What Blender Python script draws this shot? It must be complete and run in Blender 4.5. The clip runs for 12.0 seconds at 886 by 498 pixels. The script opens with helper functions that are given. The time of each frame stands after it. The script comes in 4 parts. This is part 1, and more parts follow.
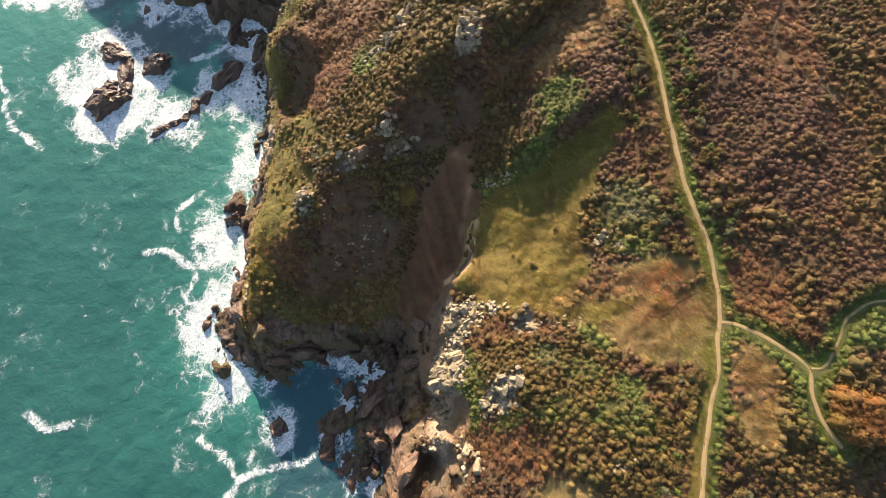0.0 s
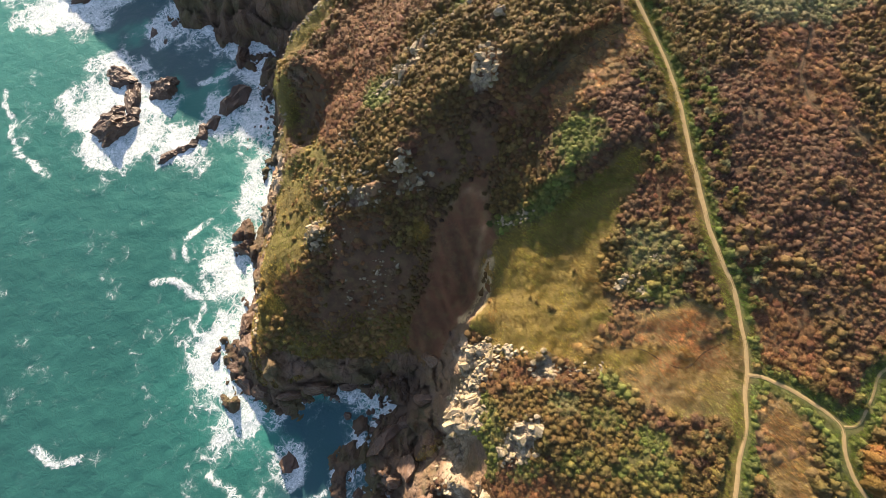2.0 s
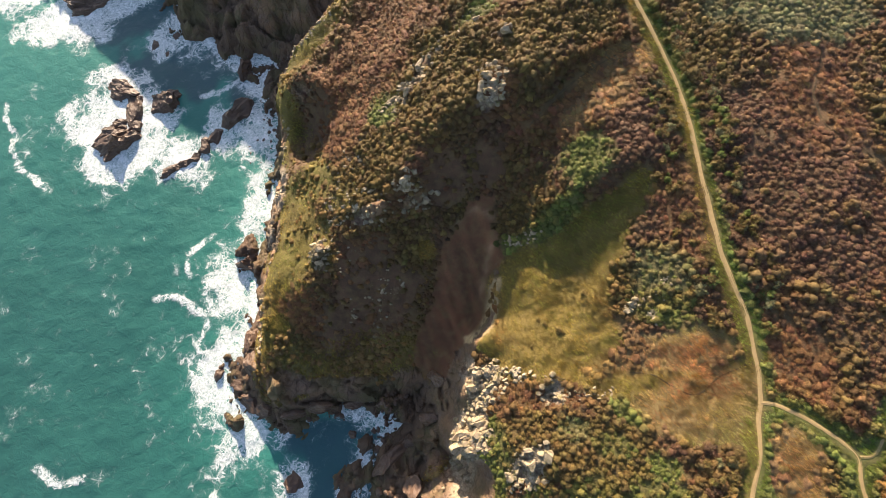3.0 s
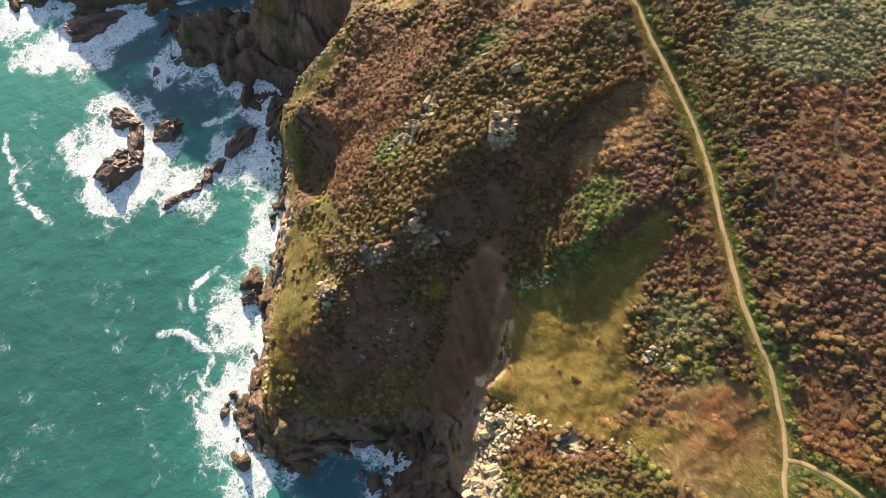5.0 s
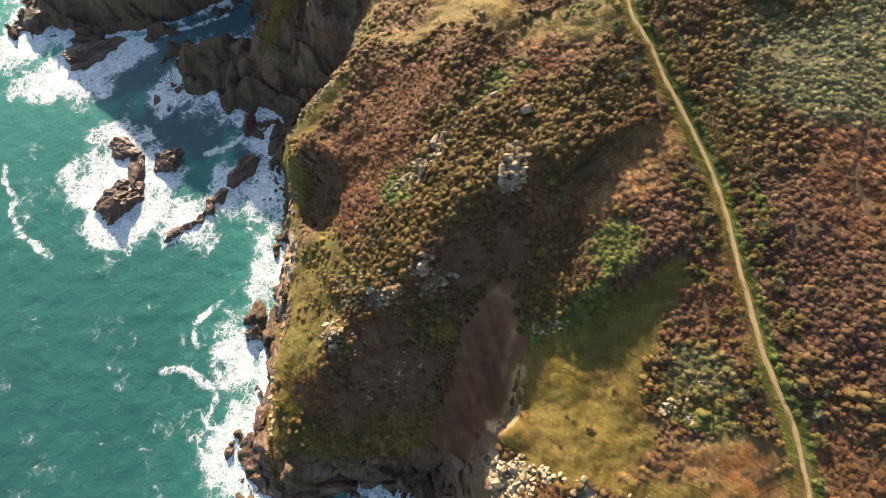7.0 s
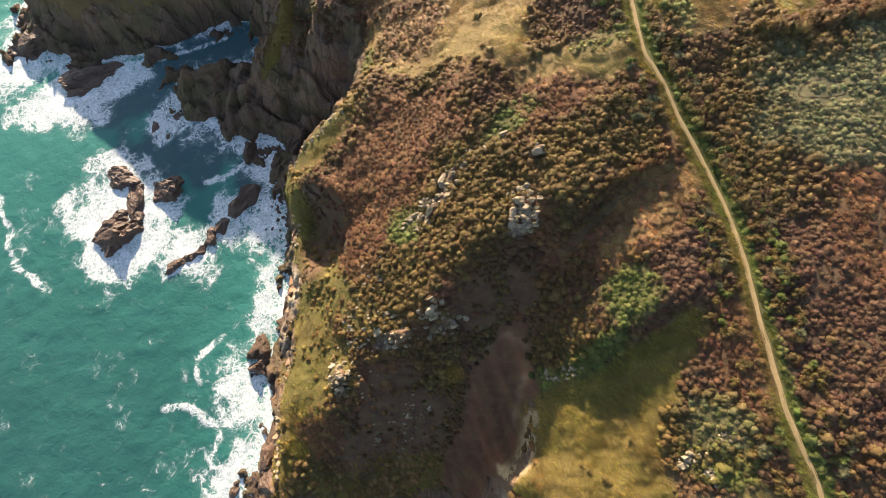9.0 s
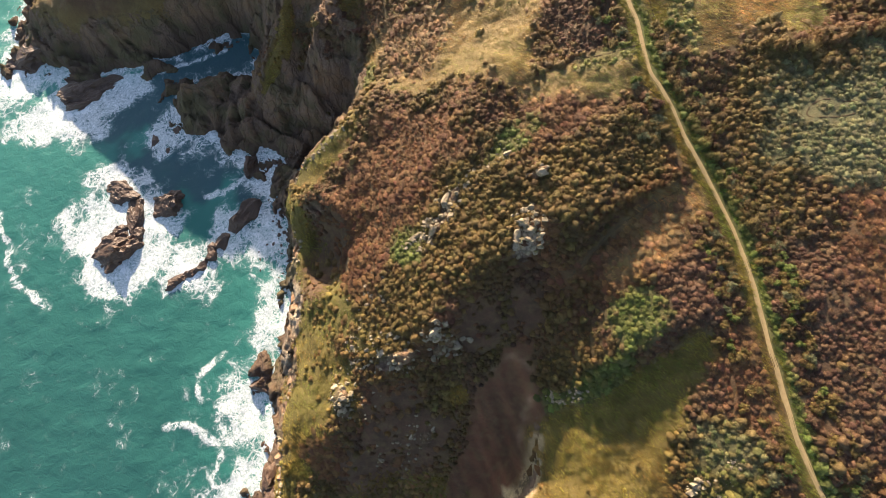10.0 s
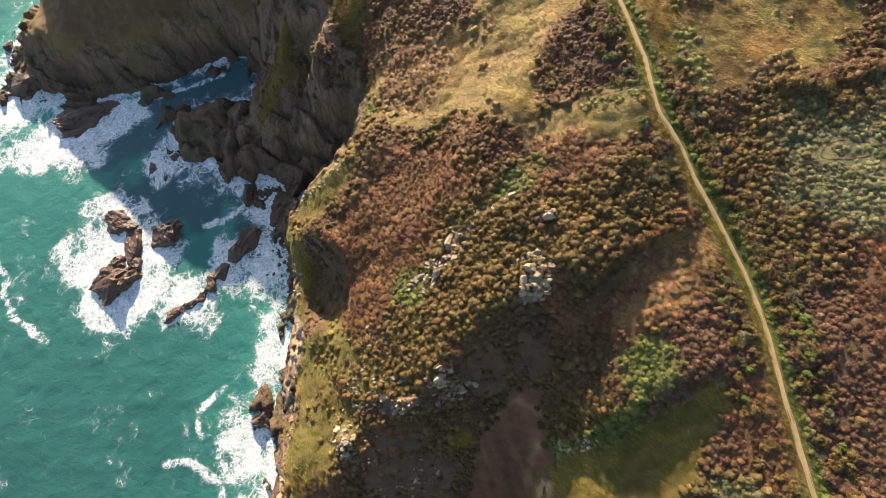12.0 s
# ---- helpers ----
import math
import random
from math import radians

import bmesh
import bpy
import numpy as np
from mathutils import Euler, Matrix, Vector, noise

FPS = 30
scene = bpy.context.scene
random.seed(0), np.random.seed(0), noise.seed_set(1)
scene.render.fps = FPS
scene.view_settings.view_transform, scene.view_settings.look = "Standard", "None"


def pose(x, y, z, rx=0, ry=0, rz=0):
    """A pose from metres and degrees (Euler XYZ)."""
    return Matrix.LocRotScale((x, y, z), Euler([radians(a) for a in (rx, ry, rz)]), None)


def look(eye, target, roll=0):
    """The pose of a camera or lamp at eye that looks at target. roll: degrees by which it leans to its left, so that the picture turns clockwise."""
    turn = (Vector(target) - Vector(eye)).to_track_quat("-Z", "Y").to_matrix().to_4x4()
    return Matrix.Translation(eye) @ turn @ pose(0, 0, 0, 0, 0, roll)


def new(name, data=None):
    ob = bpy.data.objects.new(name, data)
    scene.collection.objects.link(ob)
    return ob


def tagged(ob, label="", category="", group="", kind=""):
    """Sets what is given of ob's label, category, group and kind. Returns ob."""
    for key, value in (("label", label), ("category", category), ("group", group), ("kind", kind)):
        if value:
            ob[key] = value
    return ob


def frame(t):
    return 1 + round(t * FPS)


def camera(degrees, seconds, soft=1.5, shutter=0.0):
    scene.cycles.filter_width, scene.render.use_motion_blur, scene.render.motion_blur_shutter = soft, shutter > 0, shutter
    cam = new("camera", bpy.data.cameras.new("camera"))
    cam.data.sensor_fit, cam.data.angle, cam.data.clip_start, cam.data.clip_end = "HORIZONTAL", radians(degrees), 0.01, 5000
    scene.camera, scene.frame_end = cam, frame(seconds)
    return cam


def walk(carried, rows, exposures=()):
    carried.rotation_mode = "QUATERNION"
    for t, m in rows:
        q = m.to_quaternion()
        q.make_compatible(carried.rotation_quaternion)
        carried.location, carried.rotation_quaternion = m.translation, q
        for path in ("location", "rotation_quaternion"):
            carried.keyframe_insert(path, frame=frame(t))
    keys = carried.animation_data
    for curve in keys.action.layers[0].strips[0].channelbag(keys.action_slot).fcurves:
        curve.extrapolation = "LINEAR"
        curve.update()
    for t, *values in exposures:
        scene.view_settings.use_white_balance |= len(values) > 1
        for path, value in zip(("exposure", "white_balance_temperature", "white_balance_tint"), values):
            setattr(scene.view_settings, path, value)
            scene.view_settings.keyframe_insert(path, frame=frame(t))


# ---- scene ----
cam = camera(98.1, 12.0, soft=0.7)
METRES, EYE, TILT, LEAN, TURN = 40.0, 78.5, -77.0, 0.0, 0.0
ROWS = [
    (0.0, 0.0, 0.0, 0.0, -0.0, 0.0, -0.0),
    (0.5, -0.0134, 0.0077, 0.0361, 0.1, -0.01, -0.06),
    (1.0, -0.027, 0.0164, 0.0759, 0.19, 0.0, -0.06),
    (1.5, -0.0381, 0.0245, 0.1133, 0.24, -0.02, -0.07),
    (2.0, -0.05, 0.0332, 0.1545, 0.29, -0.04, 0.02),
    (2.5, -0.0607, 0.0418, 0.1924, 0.34, -0.07, 0.09),
    (3.0, -0.0731, 0.0511, 0.2341, 0.35, -0.07, 0.18),
    (5.0, -0.1109, 0.0856, 0.3977, 0.4, -0.13, 0.69),
    (5.5, -0.1185, 0.0939, 0.4367, 0.4, -0.12, 0.83),
    (6.0, -0.1258, 0.1031, 0.4784, 0.44, -0.09, 0.95),
    (6.5, -0.1327, 0.112, 0.5172, 0.46, -0.07, 1.07),
    (7.0, -0.1396, 0.1213, 0.5586, 0.49, -0.04, 1.18),
    (9.0, -0.1718, 0.1585, 0.7221, 0.36, -0.23, 1.71),
    (9.5, -0.1769, 0.1665, 0.7589, 0.37, -0.22, 1.83),
    (10.0, -0.181, 0.1756, 0.7995, 0.4, -0.25, 1.96),
    (10.5, -0.1829, 0.1842, 0.837, 0.42, -0.27, 2.07),
    (11.0, -0.1845, 0.1932, 0.877, 0.44, -0.29, 2.21),
    (11.5, -0.1858, 0.2017, 0.9146, 0.46, -0.33, 2.31),
    (12.0, -0.1868, 0.21, 0.9557, 0.49, -0.37, 2.4),
]
walk(cam, [(t, pose(0, 0, EYE, TILT, LEAN, TURN) @ pose(METRES * x, METRES * y, METRES * z, 90 + pitch, roll, yaw)) for t, x, y, z, yaw, pitch, roll in ROWS],
     exposures=[(0.0, 1.59, 6850, 17), (12.0, 1.59, 6850, 17)])

# ---- light ----
SUN_LEFT, SUN_UP = 11.0, 16.5   # degrees: the sun stands left of the +y axis, and above the horizon
sun_way = Vector((-math.sin(radians(SUN_LEFT)) * math.cos(radians(SUN_UP)), math.cos(radians(SUN_LEFT)) * math.cos(radians(SUN_UP)), math.sin(radians(SUN_UP))))
sun_data = bpy.data.lights.new("sun", "SUN")
sun_data.energy, sun_data.angle, sun_data.color = 5.0, radians(0.6), (1.0, 0.85, 0.64)
sun = new("sun", sun_data)
sun.matrix_world = look(sun_way * 300, (0, 0, 0))
world = bpy.data.worlds.new("world")
scene.world = world
world.use_nodes = True
sky = world.node_tree.nodes.new("ShaderNodeTexSky")
sky.sky_type, sky.sun_disc = "NISHITA", False
sky.sun_elevation, sky.sun_rotation = radians(SUN_UP), radians(-SUN_LEFT)
world.node_tree.links.new(sky.outputs[0], world.node_tree.nodes["Background"].inputs[0])
world.node_tree.nodes["Background"].inputs[1].default_value = 0.088

# ---- landform ----
# -- landform begin --


def lattice(ix, iy, seed):
    h = (ix.astype(np.int64) * 374761393 + iy.astype(np.int64) * 668265263 + seed * 974634541) & 0xFFFFFFFF
    h = ((h ^ (h >> 13)) * 1274126177) & 0xFFFFFFFF
    h = ((h ^ (h >> 16)) * 1103515245) & 0xFFFFFFFF
    return ((h ^ (h >> 15)) & 0xFFFFFF) / float(0xFFFFFF)


def vnoise(x, y, size, seed=0):
    """Smooth value noise, -1 to 1."""
    x, y = np.asarray(x, float) / size, np.asarray(y, float) / size
    ix, iy = np.floor(x), np.floor(y)
    u, v = x - ix, y - iy
    u, v = u * u * (3 - 2 * u), v * v * (3 - 2 * v)
    a, b = lattice(ix, iy, seed), lattice(ix + 1, iy, seed)
    c, d = lattice(ix, iy + 1, seed), lattice(ix + 1, iy + 1, seed)
    return 2 * ((a * (1 - u) + b * u) * (1 - v) + (c * (1 - u) + d * u) * v) - 1


def fbm(x, y, size, seed=0, octaves=4):
    total, gain = 0.0, 1.0
    for k in range(octaves):
        total, gain, size = total + gain * vnoise(x + 17.3 * k, y - 9.1 * k, size, seed + k), gain * 0.5, size * 0.5
    return total


def cells(x, y, size, seed=0):
    """Nearest and second cell distance and the nearest cell's random value."""
    x, y = np.asarray(x, float) / size, np.asarray(y, float) / size
    ix, iy = np.floor(x), np.floor(y)
    first, second, value = np.full(x.shape, 9.0), np.full(x.shape, 9.0), np.zeros(x.shape)
    for dx in (-1, 0, 1):
        for dy in (-1, 0, 1):
            cx, cy = ix + dx, iy + dy
            far = np.hypot(cx + lattice(cx, cy, seed) - x, cy + lattice(cx, cy, seed + 7) - y)
            nearer = far < first
            second = np.where(nearer, first, np.minimum(second, far))
            value = np.where(nearer, lattice(cx, cy, seed + 13), value)
            first = np.where(nearer, far, first)
    return first, second, value


def smooth(a, b, x):
    t = np.clip((x - a) / (b - a), 0, 1)
    return t * t * (3 - 2 * t)


def along(line, step=0.5):
    """Points at even steps along a line of corners."""
    line = np.array(line, float)
    out = []
    for a, b in zip(line[:-1], line[1:]):
        n = max(1, int(np.ceil(np.linalg.norm((b - a)[:2]) / step)))
        out.append(a + (b - a) * (np.arange(n) / n)[:, None])
    return np.concatenate(out + [line[-1:]])


def inside(x, y, ring):
    ring, hit = np.array(ring, float), np.zeros(np.shape(x), bool)
    for (ax, ay), (bx, by) in zip(ring, np.roll(ring, -1, 0)):
        if ay != by:
            hit ^= ((ay > y) != (by > y)) & (x < (bx - ax) * (y - ay) / (by - ay) + ax)
    return hit


def off_line(x, y, line, step=0.7):
    """Distance in plan to a line."""
    pts = along([p[:2] for p in line], step)
    best = np.full(np.shape(x), 1e9)
    for px, py in pts:
        best = np.minimum(best, (x - px) ** 2 + (y - py) ** 2)
    return np.sqrt(best)


# the shore at mean water, from the south to the far headland
SHORE_COVE = [(-6, -60), (-11, -36), (-12.7, -28.4), (-15.1, -21.7), (-19.4, -19.7), (-20.2, -15.8), (-18.3, -10.8), (-15.7, -9.2),
              (-16.4, -6.1), (-20.3, -4.5), (-26.4, -4.5), (-32.2, -7.2), (-37.8, -8.9), (-41.7, -6.1), (-44.9, -1.3), (-43.4, 3.1)]
SHORE_WEST = [(-43.5, 8.7), (-41.4, 14.6), (-42.0, 20.6), (-44.0, 25.0), (-41.2, 29.0), (-40.4, 34.2), (-40.6, 38.5), (-39.6, 44.1),
              (-39.6, 49.0), (-39.4, 53.0), (-40.4, 57.0), (-41.8, 60.8), (-39.6, 69.6), (-45.4, 73.8), (-48.4, 72.6), (-53.0, 73.5)]
SHORE_NORTH = [(-57.0, 77.7), (-61.6, 79.9), (-66.3, 82.2), (-69.2, 85.2), (-67.9, 90.8), (-65.0, 93.3), (-57.3, 94.8), (-50.6, 94.4),
               (-48.5, 99.0), (-52.3, 105.0), (-56.7, 105.2), (-64.5, 102.5), (-71.0, 99.8), (-77.3, 97.2), (-83.8, 96.0), (-94.6, 96.0),
               (-102.7, 96.6), (-109.8, 100.3), (-110.9, 107.3), (-106.0, 117.5), (-101.5, 124.0), (-112, 150), (-118, 190)]
SHORE = SHORE_COVE + SHORE_WEST + SHORE_NORTH
LAND = SHORE + [(-118, 260), (160, 260), (160, -120), (-6, -120)]

# footpaths
COAST_PATH = [(27.6, -34, 28.0), (28.6, -24, 28.4), (30, -18, 28.6), (31.0, -13.0, 28.8), (32.3, -8, 29.0), (33.8, -4.2, 29.2), (34.3, -0.1, 29.3), (34.8, 1.9, 29.4),
              (35.0, 6.9, 29.7), (34.4, 12.5, 30.0), (33.3, 16.2, 30.2), (32.3, 20.5, 30.4), (31.8, 25, 30.6), (31.2, 30.6, 30.8), (30.6, 37.8, 31.0), (29.5, 44.7, 31.2),
              (27.8, 50.2, 31.4), (25.2, 57.0, 31.9), (23.7, 62.3, 32.3), (21.7, 66.4, 32.6), (21.1, 70.6, 32.8), (20.7, 75.1, 32.9), (19.5, 80.7, 33.0), (18.2, 86.0, 33.0), (15.5, 97, 33.0), (13, 115, 33.0)]
FORK_PATH = [(34.8, 1.9, 29.4), (36.2, 1.8, 29.6), (38.7, 0.6, 30.1), (41.6, -1.7, 30.7), (43.6, -3.6, 31.0), (43.0, -6.6, 31.0), (43.5, -9.2, 30.9), (45.4, -12.2, 30.9)]
SIDE_PATH = [(43.6, -3.6, 31.0), (45.0, -3.6, 31.1), (46.8, -1.0, 31.3), (48.2, 1.9, 31.5), (51.5, 4.2, 31.8), (58, 5.0, 32.2)]

# crests, brows, floors and feet of the land, each a line of x, y, height
SEA_BROW = [(-41, -0.5, 1.4), (-36.2, 3.9, 6.4), (-35.2, 7.7, 8.4), (-34.8, 10.5, 8.9), (-35.1, 15.5, 9.4), (-34.5, 21.5, 10.2), (-32.6, 26.8, 11.4), (-34.2, 32, 9), (-33.6, 36, 9), (-30.0, 40.3, 12.8), (-34.4, 44.5, 6.4), (-35, 51, 6.2), (-36.8, 56, 7.6), (-39, 60, 7.4)]
NORTH_EDGE = [(-39, 60, 7.4), (-35.5, 62.4, 11.0), (-31.5, 64.8, 15.2), (-26.0, 67.2, 18.8), (-22, 71, 20.2), (-19.2, 74.2, 20.3), (-20, 77.4, 18.4), (-18.4, 81, 19.6), (-14.9, 84, 21.2), (-16, 90, 21.5), (-20, 96, 20)]
MID_SLOPE = [(-27.2, 15.2, 11.8), (-24.2, 22.5, 14.5), (-23.2, 28.8, 15.4), (-24, 36, 15.4), (-22.8, 43, 16.0), (-22.4, 49.5, 16.8), (-25.5, 56, 17.2), (-23.7, 61.9, 19)]
HOLLOW = [(-29, 43.4, 8.2), (-26.2, 45.5, 9.6), (-26.4, 49.5, 10.4), (-29.4, 50.5, 8.0), (-31.8, 52, 6.8), (-33, 47, 6.4), (-31.5, 44.5, 7.0)]
HOLLOW_LIP = [(-36.4, 57, 10.2), (-33.8, 57.6, 13.6), (-30, 57.4, 16.4), (-26.6, 55.2, 17.6), (-23.6, 53.6, 18.0)]
HOLLOW_RIM = [(-20.5, 43.5, 17.5), (-21.5, 51.3, 17.8), (-22.5, 56, 17.6)]
ROCK_RIDGE = [(-16.5, 29.8, 18.6), (-9.0, 33.5, 23.0), (-4.5, 40.5, 25.8), (3.3, 44.3, 28.2), (9, 47.3, 30.2), (16, 50.4, 31.6)]
UPPER_SLOPE = [(-12, 45.5, 22), (-13, 57.6, 22.3), (-14, 68, 22), (-12, 76, 22.2)]
SHOULDER = [(5.7, 54.3, 30.6), (-4, 56.4, 26.6), (-7, 61.8, 26.6), (3, 71, 29.3), (-3, 79, 26.6)]
HEATH = [(12, 55.4, 31.4), (14.3, 72.6, 31.1), (10, 86, 29.5), (4, 92, 27.5), (-5, 85, 24.4), (-8, 96, 25)]
GULLY = [(24, 51.2, 31.0), (19.3, 48.3, 29.8), (15.2, 45.8, 28.7), (11.8, 42.3, 27.7), (8, 38, 25.4), (4.6, 34, 22.7), (2.6, 29.8, 20.2), (0.2, 22, 15.8), (-2.4, 14, 11.2), (-5, 7.6, 7.7), (-7, 2.2, 3.8), (-8.2, -1.1, 1.6), (-10.4, -3.4, 0.6), (-14, -5, 0.4)]
GULLY_NORTH = [(6.0, 41.0, 25.6), (2.4, 38, 24.2), (-1.1, 38.3, 24.2), (-3, 35, 22.0), (-6.8, 30.2, 18.8), (-11.5, 27.4, 17.6), (-18, 22.5, 14.0)]
GULLY_EAST = [(7.2, 23.9, 22.3), (11.7, 24.6, 24.2), (13.6, 28, 26.6), (17.4, 31.6, 28.8), (21, 33.8, 30.1), (25, 35.4, 30.7)]
GULLY_UPPER = [(17.4, 35, 28.8), (19, 41.7, 30.1)]
BANK_FOOT = [(12.6, 22.2, 23.4), (16, 24.8, 24.6), (20, 27.6, 26.4), (24, 29.8, 28.6), (27.5, 31.4, 30.0)]
SCARP_TOP = [(4.6, 29.8, 21.8), (5.6, 24, 21), (5.0, 19.5, 19.8), (4.2, 15.9, 19.7), (3.7, 12.3, 19.0), (2.6, 10.2, 18.8), (0.9, 9.0, 18.2), (2.8, 6.5, 17.8), (1.9, 2.8, 17.0), (0.2, 0.4, 15.0), (-1.8, -6, 12.6)]
SCARP_FOOT = [(3.6, 20, 15.4), (3.2, 16, 13.8), (2.6, 13.4, 12.2), (0.0, 10.6, 9.8), (-2.2, 7.6, 8.4), (-3.2, 3.6, 9.8), (-5, -1.5, 5.0), (-6.5, -6.5, 4.2)]
DARK_SLOPE = [(-17.5, 18.2, 12.8), (-10.9, 17.8, 12.8), (-15.7, 12, 8.7), (-21.7, 13.1, 10.0)]
LOW_SLOPE = [(-28.7, 11.5, 9.5), (-27, 8.6, 8.4), (-21.6, 10.7, 8.8), (-14.7, 7.5, 6.1), (-9.9, 5.7, 5.6)]
COVE_BROW = [(-10.3, 1.4, 3.8), (-14, 2.2, 3.7), (-18.7, 0.4, 4.0), (-23.7, 0.2, 5.0), (-28.4, -0.2, 6.0), (-31.9, 0.2, 6.2), (-34.5, -0.6, 5.0)]
SOUTH_BROW = [(-6.6, -20.6, 9.0), (-6, -28, 9.5), (-3, -45, 10)]
SOUTH_STEP = [(4.6, 2, 19.2), (3.4, -5, 18.4), (3.0, -11, 17.6), (3.2, -18, 18.2), (4.5, -28, 18.6), (6, -45, 18)]
COVE_SLAB = [(-15.2, -18.6, 1.4), (-13.9, -12.6, 2.8), (-10.7, -9.1, 3.2), (-9.1, -15.2, 2.8), (-10.7, -22.5, 1.8)]
SOUTH_SLOPE = [(8, -7.2, 21.8), (11.8, 2.4, 23.8), (12, -6, 23.4), (15.8, -12.9, 24.5), (21.3, -15.7, 25.8), (20, -30, 25)]
MEADOW = [(13.2, 10.4, 22.5), (9, 16, 21.6), (17.5, 18, 24.6), (23.5, 13.6, 26.3), (27.9, 16.8, 28.6)]
MEADOW_LOW = [(16, 3.5, 24.4), (23, 1.2, 26.2), (28.5, 3, 28.0)]
EAST_TOP = [(52, -30, 30.5), (46, -4, 31.2), (44, 20, 32.2), (44.3, 39.8, 32.6), (47, 53, 33.5), (44, 67, 34), (36, 72, 33.4), (40, 95, 34.5), (45, 130, 36)]
NORTH_GULLY = [(-38.5, 70, 1.0), (-34, 73.2, 2.6), (-29, 77, 5.2), (-25.6, 81.6, 9.0), (-24, 87, 13.6), (-23.5, 93, 17.4)]
SPIRE_RIB = [(-28, 79.5, 7.5), (-29, 84, 14.8), (-29.8, 88.4, 18.6), (-28, 94, 19.6), (-25, 102, 22)]
GRASS_RIB = [(-46.5, 82, 4.6), (-43.3, 88.0, 9.8), (-38.6, 91.6, 14.8), (-37.2, 97, 17.0), (-35, 108, 20.5), (-30, 120, 25)]
RIB_GULLY = [(-42, 77, 2.2), (-38, 83, 4.8), (-36, 90, 9), (-33.5, 97, 15)]
PLATFORM = [(-49, 80, 3.2), (-56, 83.6, 3.2), (-62, 85, 5.2), (-65, 88, 4.0), (-57, 90, 3.2), (-49.6, 91.6, 3.4)]
FAR_BROW = [(-104, 104, 3.6), (-101, 110, 6.5), (-91, 106.5, 8), (-82, 106, 9.5), (-72, 110, 11.5), (-62, 113, 12.5), (-53, 113, 12), (-44, 112, 15)]
# unseen hilltop, heights set so its shadow falls on the northern inlets
FAR_TOP = [(-97, 123, 14), (-86, 124, 18), (-70, 126, 22), (-55, 128, 25.5), (-40, 130, 28.5)]
FAR_BACK = [(-104, 170, 14), (-60, 170, 27), (-10, 150, 30), (20, 140, 33), (60, 140, 36)]
NOTCH = [(-4.6, -10.0, 3.4), (-2.6, -10.2, 4.6), (-0.2, -10.2, 6.6), (1.2, -10.8, 8.6), (1.2, -12.8, 9.2), (-0.6, -13.2, 7.6), (-3.4, -13.0, 5.0)]
PROMONTORY = [(2.6, -2, 17.2), (0.4, -5.6, 15.4), (-1.8, -8.2, 14.2), (0.8, -8.8, 15.0)]
SOUTH_RIB = [(-6.4, -20.4, 9.4), (-3.6, -16.4, 12.0), (-0.8, -14.8, 13.4), (2.0, -14.0, 15.2)]
SOUTH_DROP = [(-3.0, -20.6, 5.0), (0.2, -18.6, 9.0), (1.6, -17.8, 12.0)]
RIM_BENCH = [(5.4, 14, 19.9), (4.4, 11, 19.2), (3.4, 9.2, 18.9), (2.0, 8.2, 18.4)]
FORMS = [NOTCH, PROMONTORY, SOUTH_RIB, SOUTH_DROP, RIM_BENCH, SEA_BROW, NORTH_EDGE, MID_SLOPE, HOLLOW, HOLLOW_LIP, HOLLOW_RIM, ROCK_RIDGE, UPPER_SLOPE, SHOULDER, HEATH, GULLY, GULLY_NORTH, GULLY_EAST, GULLY_UPPER, BANK_FOOT, SCARP_TOP, SCARP_FOOT, DARK_SLOPE, LOW_SLOPE, COVE_BROW,
         SOUTH_BROW, SOUTH_STEP, COVE_SLAB, SOUTH_SLOPE, MEADOW, MEADOW_LOW, EAST_TOP, NORTH_GULLY, SPIRE_RIB, GRASS_RIB, RIB_GULLY, PLATFORM, FAR_BROW, FAR_TOP, FAR_BACK,
         COAST_PATH, FORK_PATH, SIDE_PATH]

# the land between the lines: a sheet stretched over them on a one-metre grid
X0, X1, Y0, Y1 = -125, 90, -60, 175
gx, gy = np.meshgrid(np.arange(X0, X1 + 1.0), np.arange(Y0, Y1 + 1.0), indexing="ij")
on_land = inside(gx, gy, LAND)
shore_gap = off_line(gx, gy, SHORE, 1.0)
sheet = np.where(on_land, 20.0, -np.minimum(5.0, 0.35 * shore_gap))
weight, total = np.zeros(gx.shape), np.zeros(gx.shape)
for form in FORMS + [[(x, y, 0.0) for x, y in SHORE], [(90, -60, 33), (90, 60, 36), (90, 175, 38)], [(60, -60, 30), (20, -60, 24), (5, -60, 16)]]:
    for px, py, pz in along(form):
        i, j = int(round(px - X0)), int(round(py - Y0))
        if 0 <= i < gx.shape[0] and 0 <= j < gx.shape[1]:
            weight[i, j] += 1
            total[i, j] += pz
fixed = (weight > 0) | ~on_land
sheet = np.where(weight > 0, total / np.maximum(weight, 1), sheet)
for k in range(2600):
    pad = np.pad(sheet, 1, mode="edge")
    mean = 0.25 * (pad[2:, 1:-1] + pad[:-2, 1:-1] + pad[1:-1, 2:] + pad[1:-1, :-2])
    sheet = np.where(fixed, sheet, sheet + 1.0 * (mean - sheet))
for k in range(2):
    pad = np.pad(sheet, 1, mode="edge")
    sheet = 0.4 * sheet + 0.15 * (pad[2:, 1:-1] + pad[:-2, 1:-1] + pad[1:-1, 2:] + pad[1:-1, :-2])


